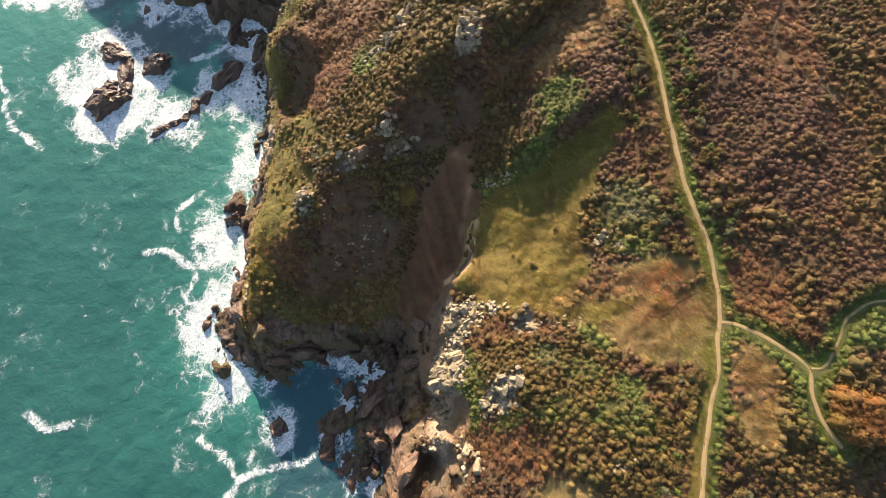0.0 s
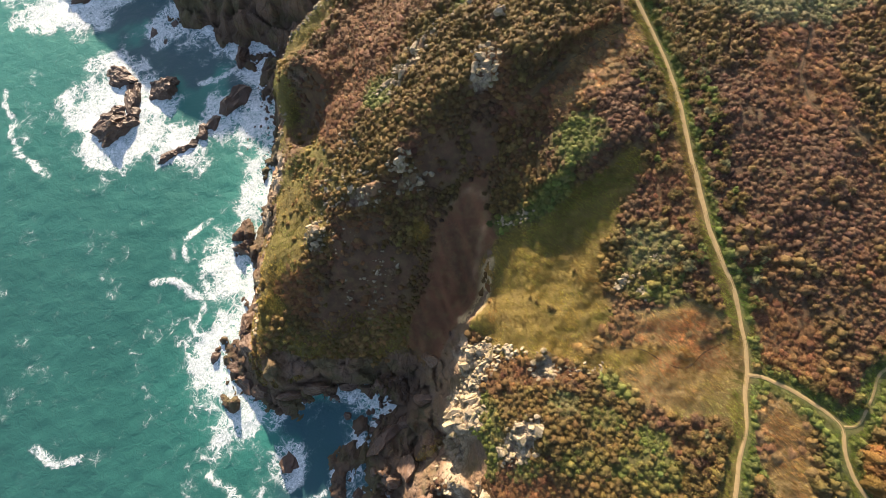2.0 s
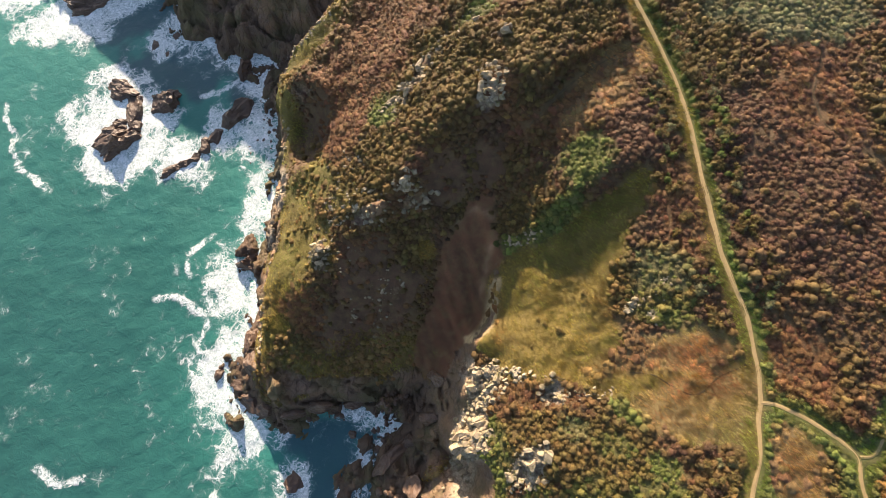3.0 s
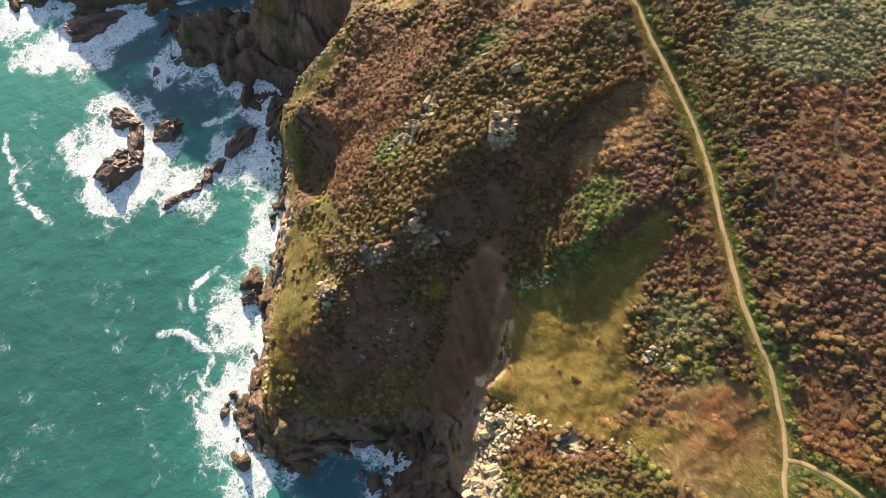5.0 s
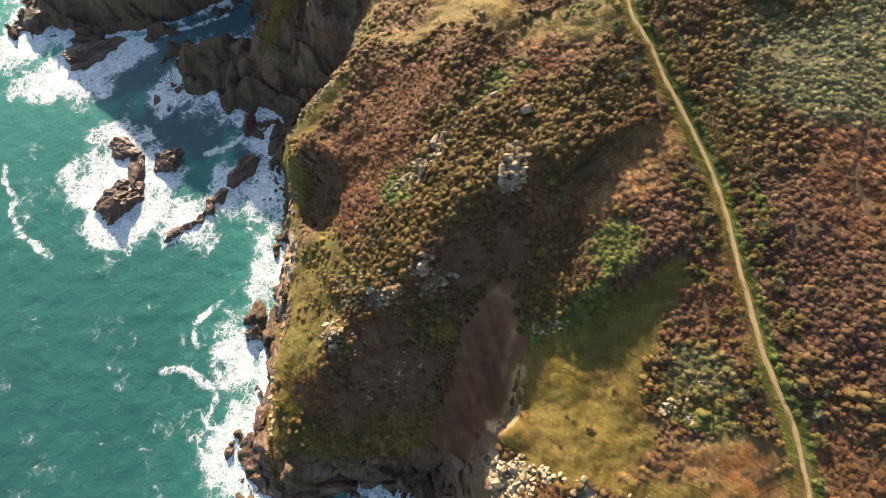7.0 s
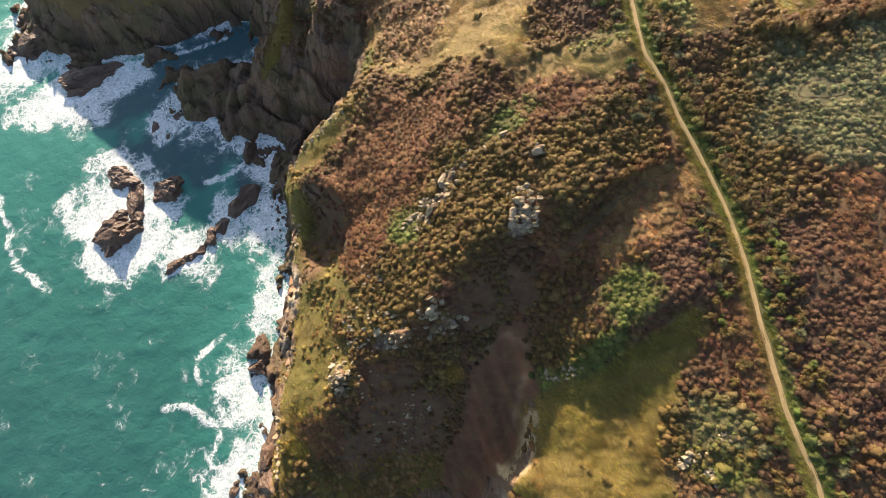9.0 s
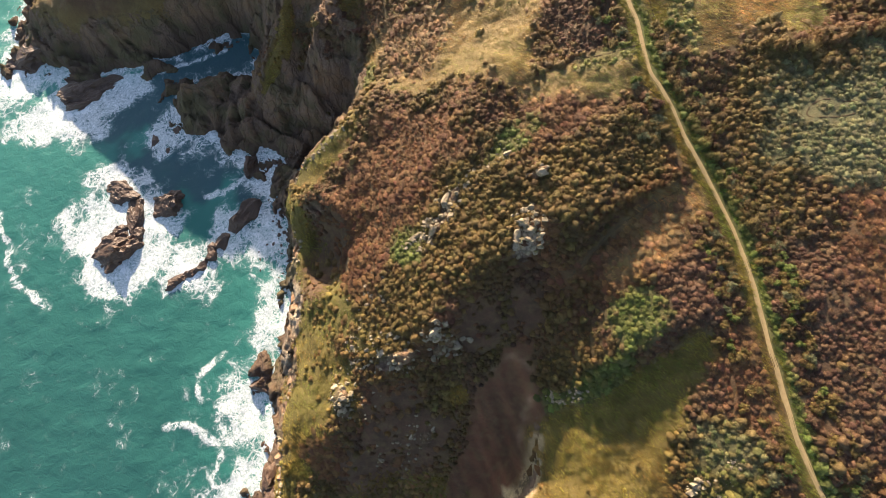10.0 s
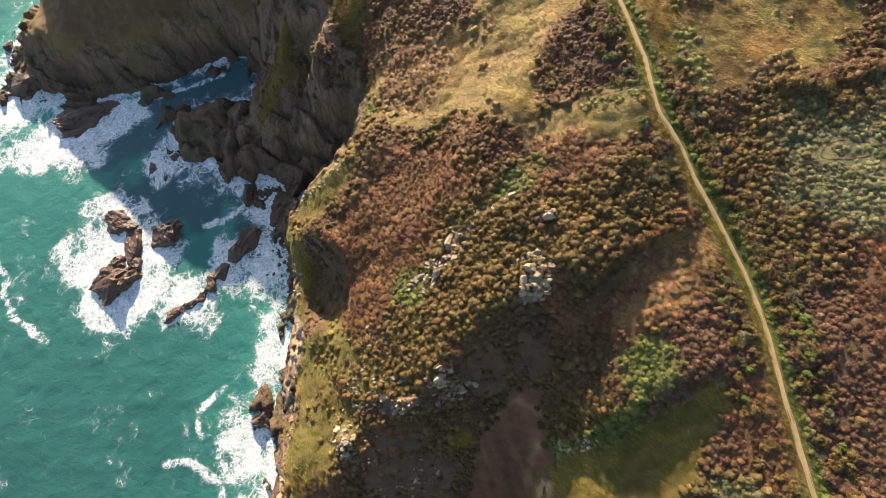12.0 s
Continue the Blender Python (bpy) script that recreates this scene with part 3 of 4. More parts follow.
trail_mat, nn, ll, bsdf = material("dark_trodden_turf", 0.95)
where = place_of(nn, ll)
ll.new(mixed(nn, ll, noise_of(nn, ll, where, 2.0, 6, 0.7), (0.035, 0.025, 0.013), (0.15, 0.10, 0.045)), bsdf.inputs["Base Color"])

sea_mat, nn, ll, bsdf = material("green_sea_with_foam", 0.16)
where = place_of(nn, ll)
density = node(nn, ll, "ShaderNodeAttribute", attribute_name="foam").outputs["Fac"]
sea_shade = node(nn, ll, "ShaderNodeAttribute", attribute_name="sea_shade").outputs["Fac"]
shallow_glare = node(nn, ll, "ShaderNodeAttribute", attribute_name="shallow_glare").outputs["Fac"]
swirl = node(nn, ll, "ShaderNodeVectorMath", {0: where, 1: node(nn, ll, "ShaderNodeVectorMath", {0: node(nn, ll, "ShaderNodeTexNoise", {"Vector": where, "Scale": 0.4, "Detail": 5.0}).outputs["Color"], 1: (2.2, 2.2, 0.0)}, operation="MULTIPLY").outputs[0]}, operation="ADD").outputs[0]
def strands(scale, width, warp):
    """Thin winding strands where the noise crosses its middle."""
    off = math_of(nn, ll, "ABSOLUTE", math_of(nn, ll, "SUBTRACT", noise_of(nn, ll, swirl, scale, 2.5, 0.55, warp), 0.5))
    return ranged(nn, ll, off, 0.0, width, 1.0, 0.0)


curl = node(nn, ll, "ShaderNodeVectorMath", {0: node(nn, ll, "ShaderNodeTexNoise", {"Vector": swirl, "Scale": 1.3, "Detail": 3.0}).outputs["Color"], 1: (1.1, 1.1, 0.0)}, operation="MULTIPLY").outputs[0]
curled = node(nn, ll, "ShaderNodeVectorMath", {0: swirl, 1: curl}, operation="ADD").outputs[0]
cloud = noise_of(nn, ll, swirl, 0.30, 7, 0.66)
thick = math_of(nn, ll, "ADD", density, ranged(nn, ll, cloud, 0.28, 0.72, -0.46, 0.30))


def lace(scale, lean, low, high, wide):
    """Foam drawn out along the edges of warped cells, wider where the foam is thicker."""
    moved = node(nn, ll, "ShaderNodeVectorMath", {0: curled, 1: lean}, operation="MULTIPLY").outputs[0]
    edge = node(nn, ll, "ShaderNodeTexVoronoi", {"Vector": moved, "Scale": scale}, feature="DISTANCE_TO_EDGE").outputs["Distance"]
    reach = ranged(nn, ll, thick, low, high, 0.0, wide)
    return ranged(nn, ll, math_of(nn, ll, "SUBTRACT", reach, edge), -0.035, 0.05, 0.0, 1.0, True)


fibre = ranged(nn, ll, noise_of(nn, ll, swirl, 2.6, 5, 0.7, 0.8), 0.34, 0.62, 0.25, 1.0)
web = math_of(nn, ll, "MAXIMUM", lace(0.34, (1.0, 0.75, 1.0), 0.12, 0.85, 0.15), math_of(nn, ll, "MAXIMUM", lace(0.85, (0.8, 1.1, 1.0), 0.26, 0.95, 0.20), lace(1.9, (1.0, 1.0, 1.0), 0.36, 1.1, 0.25)))
web = math_of(nn, ll, "MAXIMUM", web, math_of(nn, ll, "MULTIPLY", strands(0.5, 0.03, 0.8), ranged(nn, ll, thick, 0.1, 0.5, 0, 1)))
froth = math_of(nn, ll, "MULTIPLY", math_of(nn, ll, "MULTIPLY", web, fibre), ranged(nn, ll, thick, 0.06, 0.42, 0.0, 1.0))
froth = math_of(nn, ll, "MAXIMUM", froth, ranged(nn, ll, math_of(nn, ll, "ADD", thick, ranged(nn, ll, fibre, 0.25, 1, -0.12, 0.12)), 0.80, 1.06, 0.0, 1.0, True))
deep = mixed(nn, ll, noise_of(nn, ll, where, 0.06, 4, 0.6), (0.011, 0.070, 0.064), (0.027, 0.132, 0.120))
# lighter tint for shoals near shore and for painted sky glare
water = mixed(nn, ll, shallow_glare, deep, (0.035, 0.225, 0.185))
# shadowed water painted dark blue, broken up by noise
water = mixed(nn, ll, math_of(nn, ll, "MULTIPLY", sea_shade, ranged(nn, ll, noise_of(nn, ll, where, 0.25, 5, 0.6), 0.25, 0.6, 0.7, 1.0)), water, (0.028, 0.086, 0.104))
water = mixed(nn, ll, ranged(nn, ll, thick, 0.15, 0.95, 0, 0.5), water, (0.16, 0.33, 0.32))
white = mixed(nn, ll, ranged(nn, ll, noise_of(nn, ll, swirl, 2.2, 6, 0.7), 0.35, 0.62, 0, 1), (0.72, 0.77, 0.79), (0.88, 0.90, 0.90))
ll.new(mixed(nn, ll, froth, water, white), bsdf.inputs["Base Color"])
ll.new(ranged(nn, ll, froth, 0, 1, 0.48, 0.8), bsdf.inputs["Roughness"])
ripple = math_of(nn, ll, "ADD", noise_of(nn, ll, where, 0.55, 6, 0.62, 0.4), math_of(nn, ll, "MULTIPLY", froth, 0.35))
bumped(nn, ll, bsdf, ripple, 0.35, 0.6)
bsdf.inputs["IOR"].default_value = 1.33

# ---- meshes ----


def mesh_of(name, verts, faces, mat, smooth_faces=True, **fields):
    """A mesh from arrays; fields are point values, colours or single numbers."""
    verts, faces = np.asarray(verts, np.float32), np.asarray(faces, np.int32)
    me = bpy.data.meshes.new(name)
    me.vertices.add(len(verts))
    me.vertices.foreach_set("co", verts.ravel())
    me.loops.add(faces.size)
    me.loops.foreach_set("vertex_index", faces.ravel())
    me.polygons.add(len(faces))
    me.polygons.foreach_set("loop_start", np.arange(0, faces.size, faces.shape[1], dtype=np.int32))
    me.update(calc_edges=True)
    me.polygons.foreach_set("use_smooth", np.full(len(faces), smooth_faces))
    for key, value in fields.items():
        value = np.asarray(value, np.float32)
        if value.ndim == 1:
            me.attributes.new(key, "FLOAT", "POINT").data.foreach_set("value", value)
        else:
            rgba = np.ones((len(value), 4), np.float32)
            rgba[:, :3] = value
            me.color_attributes.new(key, "FLOAT_COLOR", "POINT").data.foreach_set("color", rgba.ravel())
    me.materials.append(mat)
    return me


def steps(a, b, step, far_low, far_high):
    """Even steps from a to b, then growing ones out to the far ends."""
    core = list(np.arange(a, b + step / 2, step))
    width, low = step, [core[0]]
    while low[-1] > far_low:
        width *= 1.3
        low.append(low[-1] - width)
    width, high = step, [core[-1]]
    while high[-1] < far_high:
        width *= 1.3
        high.append(high[-1] + width)
    return np.array(low[:0:-1] + core + high[1:])


def quads(nx, ny):
    i, j = np.meshgrid(np.arange(nx - 1), np.arange(ny - 1), indexing="ij")
    a = (i * ny + j).ravel()
    return np.stack([a, a + ny, a + ny + 1, a + 1], 1)


# ---- ground and sea ----
xs, ys = steps(-113, 60, 0.42, -2500, 2500), steps(-37, 127, 0.42, -2500, 2500)
px, py = [a.ravel() for a in np.meshgrid(xs, ys, indexing="ij")]
pz = ground(px, py)
share = cover(px, py)
tint = np.concatenate([PLANT * 0.9, EARTH[None]], 0)
colour = share @ tint
# the bare trodden ledge round the head of the slip
SCAR = [(-1.2, 27.4), (0.4, 28.8), (2.0, 29.6), (3.3, 29.2), (4.4, 27.4), (4.6, 25.2), (4.0, 22.4), (3.4, 19.0), (2.9, 16.0)]
scar = np.exp(-(off_line(px, py, SCAR, 0.3) / 0.5) ** 2)
colour = colour + scar[:, None] * np.array((0.24, 0.17, 0.11)) * (0.6 + 0.8 * np.clip(fbm(px, py, 1.5, 105, 3), -0.5, 0.5))[:, None]
RIM = [(5.0, 18.2), (4.5, 15.7), (4.1, 12.9), (3.2, 10.9), (2.2, 10.0), (0.9, 9.2)]
rim = 1 - smooth(0.55, 0.95, off_line(px, py, RIM, 0.3) + 0.2 * vnoise(px, py, 1.0, 107))
colour = colour * (1 - rim[:, None]) + rim[:, None] * np.array((0.66, 0.48, 0.26))
green = (1 - smooth(-26, -16, px + 3 * fbm(px, py, 6, 103, 3)))[:, None] * (py < 72)[:, None]
colour = colour * (1 - green * np.array((0.20, 0.06, 0.1)))
flow = sampled(slip_grid, px, py) * vnoise(px + 0.35 * py, py * 0.16, 0.9, 109)
colour = colour * (1 + 0.35 * flow)[:, None]
colour = colour * (1 + 0.18 * fbm(px, py, 2.2, 101, 3))[:, None]
# shade painted into the ground colour: dark brown on these slopes
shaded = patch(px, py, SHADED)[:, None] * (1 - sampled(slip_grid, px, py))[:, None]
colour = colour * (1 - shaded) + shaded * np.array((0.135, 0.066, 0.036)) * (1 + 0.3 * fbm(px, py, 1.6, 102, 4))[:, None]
PALE = [(-36.8, 39.2, 2.8, 4.4, 20), (-38.2, 29.5, 1.4, 4, 0), (3.0, 2.4, 3.0, 4.0, -15), (1.0, -4.5, 2.8, 5.6, -18), (8.2, -7.6, 2.0, 4.0, -35), (11.8, 2.4, 2.0, 2.0, 0), (-0.5, -15, 2.2, 5, -10), (-9, 32.5, 1.8, 0.9, 25), (3.8, 45, 2, 2, 0)]
pale = patch(px, py, PALE)
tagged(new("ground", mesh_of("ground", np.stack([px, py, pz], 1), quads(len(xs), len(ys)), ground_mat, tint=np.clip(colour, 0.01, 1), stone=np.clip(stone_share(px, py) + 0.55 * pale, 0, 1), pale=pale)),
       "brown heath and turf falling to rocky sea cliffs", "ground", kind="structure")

FOAM_SPOTS = [(-76.5, 57.5, 16, 18, 15, 1.08), (-73, 49, 10, 8, 0, 0.7), (-61.5, 48, 9.5, 9, 20, 1.0), (-52, 55, 9, 9, 30, 0.88), (-45.5, 55, 7.5, 12, 0, 1.05), (-94, 85, 16, 10, 10, 1.2), (-82, 90, 10, 6, 35, 0.95), (-108, 95, 12, 11, 0, 1.0)]
FOAM_SPOTS += [(-70, 79, 8, 6.5, 20, 0.85), (-62, 76, 8, 6, 0, 0.5), (-45, 67, 8, 7, 0, 0.85), (-51, 97, 4, 3, 0, 0.5), (-31.3, -16.5, 4.5, 5.5, 0, 0.75), (-47, 2, 9, 13, 0, 0.86), (-47, 20, 9, 10, 0, 0.80), (-43, 38, 5.5, 13, 0, 0.80), (-42, -10, 7, 6.5, 0, 0.74)]
FOAM_SPOTS += [(-19, -7, 3.2, 2.4, 0, 0.6), (-16.5, -25, 3.4, 6, 0, 0.62), (-46, -16, 5, 5, 0, 0.28)]
STREAKS = [[(-104, 62), (-102.7, 57), (-97.2, 46), (-89.9, 41.4)], [(-63, 17), (-58.3, 17.8), (-53.3, 15.8), (-50.4, 11.5), (-52, 9)], [(-39.5, -29), (-36.7, -25.5), (-31, -23.4), (-25.5, -22.6), (-22, -17), (-20.5, -13)],
           [(-58.5, 64), (-54, 66), (-49.5, 69.5)], [(-45, -18.8), (-41, -21), (-38, -24.5)], [(-74, 96.0), (-66, 98.5), (-58, 101.5)], [(-56, 22), (-56.5, 26), (-53, 31)], [(-79, -14), (-75, -17), (-70, -16)]]
xs, ys = steps(-124, -6, 0.5, -3800, 600), steps(-42, 132, 0.5, -3800, 3800)
px, py = [a.ravel() for a in np.meshgrid(xs, ys, indexing="ij")]
core = (px > -125) & (px < 0) & (py > -60) & (py < 140)
gap = np.where(core, -sampled(wet_grid, px, py), 60.0)
ragged = fbm(px, py, 5, 111, 4)
calm = np.maximum(smooth(-37, -31, px) * (1 - smooth(-5, 2, py)), smooth(80, 88, py) * smooth(-80, -72, px))
foam = (0.80 - 0.2 * calm) * np.exp(-np.clip(gap, 0, None) / ((4.4 + 1.6 * vnoise(px, py, 11, 113)) * (1 - 0.62 * calm))) * (1 + 0.3 * ragged)
for cx, cy, rx, ry, turn, much in FOAM_SPOTS:
    c, s = math.cos(radians(turn)), math.sin(radians(turn))
    u, v = (px - cx) * c + (py - cy) * s, -(px - cx) * s + (py - cy) * c
    foam = np.maximum(foam, much * (1 - smooth(0.25, 1.15, np.hypot(u / rx, v / ry) + 0.22 * ragged)))
near_sea = core & (gap > -3)
for streak in STREAKS:
    reach = np.full(px.shape, 99.0)
    reach[near_sea] = off_line(px[near_sea] + 0.9 * ragged[near_sea], py[near_sea], streak, 0.5)
    foam = np.maximum(foam, 0.64 * (1 - smooth(0.2, 1.4, reach)))
foam = np.maximum(foam, 0.26 * smooth(0.25, 0.9, fbm(px, py, 7, 115, 4)))
# cliff shadow painted into the water colour: the southern cove and the northern inlets
SEA_SHADE = [(-21, -19, 11, 13, 10), (-26, -9, 9, 4, 0), (-12, -34, 9, 12, 0), (-60, 90, 24, 17, 0), (-62, 73, 17, 9, 12), (-84, 84, 8, 6, 30), (-47, 66, 7, 8, 0)]
sea_shade = np.where(core, 0.95 * patch(px, py, SEA_SHADE, 0.25), 0.0)
swell = 0.16 * vnoise(px + 0.4 * py, py * 0.6, 7, 121) + 0.08 * vnoise(px, py, 2.2, 123) + 0.12 * foam * ragged
# sky glare painted in as water tint, brightening northwards, besides the inshore shoals
tagged(new("sea", mesh_of("sea", np.stack([px, py, 0.1 + swell], 1), quads(len(xs), len(ys)), sea_mat, foam=np.clip(foam, 0, 1), sea_shade=sea_shade, shallow_glare=(1 - sea_shade) * np.clip(np.exp(-np.clip(gap, 0, None) / 7) + 0.5 * smooth(5, 85, py) * (1 - smooth(60, 300, gap)), 0, 1))),
       "green sea with white foam round the rocks", "water", kind="structure")


def ribbon(name, line, width, label, lift=0.05, mat=None, soft=12):
    """A trodden strip laid on the ground."""
    mid = along(line, 0.5)[:, :2]
    for k in range(4):
        mid[1:-1] = 0.25 * mid[:-2] + 0.5 * mid[1:-1] + 0.25 * mid[2:]
    way = np.gradient(mid, axis=0)
    side = np.stack([-way[:, 1], way[:, 0]], 1) / np.linalg.norm(way, axis=1)[:, None]
    u = np.linspace(-1, 1, 9)
    wide = width * 0.5 * (1 + 0.22 * fbm(mid[:, 0], mid[:, 1], 4, 131, 3))
    mid = mid + side * 0.12 * vnoise(mid[:, 0], mid[:, 1], 2.5, 133)[:, None]
    plan = mid[:, None] + side[:, None] * (wide[:, None] * u)[..., None]
    z = sampled(sheet, plan[..., 0], plan[..., 1]) if soft > 2 else ground(plan[..., 0], plan[..., 1])
    for k in range(soft):
        z[1:-1] = 0.25 * z[:-2] + 0.5 * z[1:-1] + 0.25 * z[2:]
    z = z + lift - 0.09 * u ** 6 - 0.05 * np.exp(-((np.abs(u) - 0.42) / 0.25) ** 2)
    verts = np.concatenate([plan, z[..., None]], -1).reshape(-1, 3)
    edge = np.tile(0.75 * np.abs(u) ** 2.2 + 0.22 * np.exp(-(u / 0.2) ** 2), len(mid))
    tagged(new(name, mesh_of(name, verts, quads(len(mid), 9), mat or path_mat, across=edge)), label, "path", kind="structure")


ribbon("footpath", COAST_PATH, 0.58, "sandy trodden footpath along the cliff top")
ribbon("footpath", FORK_PATH, 0.55, "half-overgrown side path through the heath", 0.06, fork_mat)
ribbon("footpath", SIDE_PATH, 0.5, "narrow grassy side path", 0.055, green_path_mat)
TRAILS = [[(24.6, 51.0), (19.3, 48.4), (15.2, 45.8), (11.8, 42.5), (9, 39.5)], [(34.1, 6.4), (32.8, 5.5), (30.5, 4.6), (28.8, 2.6), (27.2, 2.6), (25.4, 3.8), (24.1, 4.9), (21.3, 4.9)], [(53, 31), (51.2, 32.6), (47.3, 36.5), (46.2, 41.3), (48.6, 47.9)],
          [(21.4, 88), (22.2, 80), (23.0, 75.5), (24.6, 71.4), (27, 70), (32, 71)], [(24, 88), (29, 85), (36, 78)], [(21, 71.5), (17, 70.6), (12, 71.2)], [(49.5, 61.2), (45.3, 60.8), (42.7, 61.4), (40.5, 60.4), (40, 58.9), (42.9, 58.5), (46, 59)]]
for trail in TRAILS:
    ribbon("trodden_trail", trail, 0.26, "faint trodden trail through the heath", 0.04, trail_mat, 1)

# ---- rocks ----


def rock_mesh(name, seed, mat, detail=3, cuts=14, sx=1.0, sy=1.0, sz=1.0, rough=0.10, flat=0.52, jointed=0.0):
    """A faceted lump of granite, its foot at z 0, about one metre across before scaling."""
    rng = np.random.default_rng(seed)
    bm = bmesh.new()
    bmesh.ops.create_icosphere(bm, subdivisions=detail, radius=1.0)
    v = np.array([p.co[:] for p in bm.verts])
    for k in range(cuts):
        n = rng.normal(size=3)
        n[2] = abs(n[2]) * 0.9
        if jointed:
            n = np.eye(3)[k % 3] * (1 if k % 2 or k % 3 == 2 else -1) + jointed * n
        n /= np.linalg.norm(n)
        d = v @ n - rng.uniform(flat, 0.86)
        v = v - np.clip(d, 0, None)[:, None] * n
    for size, amount in ((0.9, rough), (0.4, rough * 0.6), (0.18, rough * 0.4), (0.08, rough * 0.22)):
        for p in range(len(v)):
            v[p] += amount * np.array(noise.noise_vector(Vector(v[p]) / size + Vector((seed * 3.1, 0, 0))))
    v *= (sx, sy, sz)
    for p, co in zip(bm.verts, v):
        p.co = co
    me = bpy.data.meshes.new(name)
    bm.to_mesh(me)
    bm.free()
    me.polygons.foreach_set("use_smooth", np.zeros(len(me.polygons), bool))
    me.materials.append(mat)
    return me


SEA_ROCKS = [(-77.3, 65.2, 4.0, 2.1, 2.6, -12), (-74.2, 60.6, 2.0, 3.8, 3.2, 12), (-76.6, 53.0, 4.3, 3.0, 4.4, 28), (-67.8, 62.2, 3.3, 2.8, 3.2, 0), (-50.4, 59.4, 2.0, 4.4, 4.2, -26), (-54.4, 53.8, 1.2, 2.0, 2.2, -20),
             (-58.6, 48.2, 1.3, 1.0, 1.5, 30), (-63.8, 45.6, 2.1, 1.3, 1.7, 35), (-60.6, 47.0, 1.2, 1.0, 1.3, 0), (-57.0, 51.5, 1.2, 1.6, 1.7, -20), (-47.4, 2.4, 0.9, 1.3, 1.0, 0), (-31.3, -16.4, 1.5, 1.8, 2.0, 15), (-72.9, 58.9, 0.9, 2.0, 1.9, 5), (-73.0, 56.0, 1.1, 1.6, 1.9, -8)]
SEA_ROCKS += [(-43.8, 25.2, 2.4, 1.4, 2.2, 10), (-49.5, 70.5, 2.2, 2.8, 3.0, -20), (-90.8, 90.6, 5.6, 3.0, 3.6, 18), (-103, 101.5, 6.5, 4.5, 5.0, 20), (-72.5, 78, 0.9, 1.3, 0.9, 0), (-69, 75.5, 0.8, 0.8, 0.7, 0), (-67.5, 80.5, 1.1, 0.9, 0.9, 0),
              (-20.5, -8.0, 0.9, 0.8, 1.0, 0), (-18.6, -9.6, 0.7, 0.6, 0.9, 0), (-17.8, -21.5, 1.2, 1.0, 1.2, 0), (-19.0, -24.0, 1.1, 0.8, 1.0, 0), (-16.6, -26.5, 1.0, 1.3, 1.1, 0), (-14.5, -23.8, 1.2, 1.0, 1.4, 0), (-20.6, -21.6, 0.8, 0.7, 0.8, 0)]
for n, (x, y, rx, ry, h, turn) in enumerate(SEA_ROCKS):
    me = rock_mesh("sea_rock", 200 + n, sea_rock_mat, 5 if rx > 3 else 4 if rx > 1.6 else 3, 12, rx * 1.6, ry * 1.6, h * 1.0, 0.22, 0.52)
    ob = tagged(new("sea_rock", me), "wet brown rock standing in foaming sea" if rx > 1.6 else "small wet rock awash in the foam", "rock", "rocks in the sea")
    ob.matrix_world = pose(x, y, -0.25 * h, 0, 0, turn)

COVE_BLOCKS = [(-13.5, -12.5, 3.6, 1.8, 2.4, 35), (-9.5, -9, 2.2, 1.6, 2.2, 20), (-8, -16, 2.6, 1.8, 2.4, 60), (-6, -20.5, 3.2, 1.6, 3.0, 55), (-11, -18, 2, 1.6, 1.8, 0), (-5.5, -4.5, 1.8, 1.3, 2.0, 0), (-36.5, -3.2, 2.2, 1.4, 1.6, 20),
               (-40, -2.5, 2.4, 1.6, 1.8, -20), (-42.5, 0.5, 1.8, 1.4, 1.3, 0), (-38.8, 4.5, 1.6, 3.2, 3.0, 10), (-40.6, 9, 1.4, 3.0, 2.6, 0), (-26, -2.8, 3.0, 1.4, 2.4, 0), (-31.5, -4.2, 2.6, 1.5, 2.6, 15), (-4.5, 2.6, 1.6, 1.3, 2.4, 0), (-21, -2.4, 2.0, 1.3, 1.8, 0)]
for n, (x, y, rx, ry, h, turn) in enumerate(COVE_BLOCKS):
    ob = tagged(new("rock_block", rock_mesh("rock_block", 260 + n, sea_rock_mat, 4, 12, rx * 1.2, ry * 1.2, h, 0.14, 0.4)), "dark angular rock block at the cliff foot", "rock", "blocks in the cove")
    ob.matrix_world = pose(x, y, float(ground(x, y)) - 0.1 * h, 8 * math.sin(n), 10 * math.cos(3 * n), turn)

BOULDERS = [rock_mesh("boulder", 300 + k, boulder_mat, 3, 10, 1.35, 0.95, 1.05, 0.08, 0.42, 0.28) for k in range(9)]
OCHRE_BOULDERS = [rock_mesh("boulder", 330 + k, ochre_mat, 3, 10, 1.35, 1.0, 1.2, 0.10, 0.42, 0.3) for k in range(5)]
WET_STONES = [rock_mesh("shore_stone", 320 + k, sea_rock_mat, 2, 9, 1.0, 0.8, 0.7, 0.12) for k in range(5)]
rng = np.random.default_rng(5)
# pale outcrops: x, y, half widths, turn, how many, largest half width
OUTCROPS = [(3.0, 2.4, 2.2, 3.4, -15, 56, 1.15), (1.0, -4.5, 2.0, 4.4, -18, 62, 1.4), (11.8, 2.4, 1.5, 1.7, 0, 13, 0.9), (8.2, -7.6, 1.8, 3.6, -35, 24, 1.1), (16.5, 2.2, 3.2, 0.8, 8, 9, 0.55), (6.8, 4.4, 2.2, 0.9, 0, 9, 0.8)]
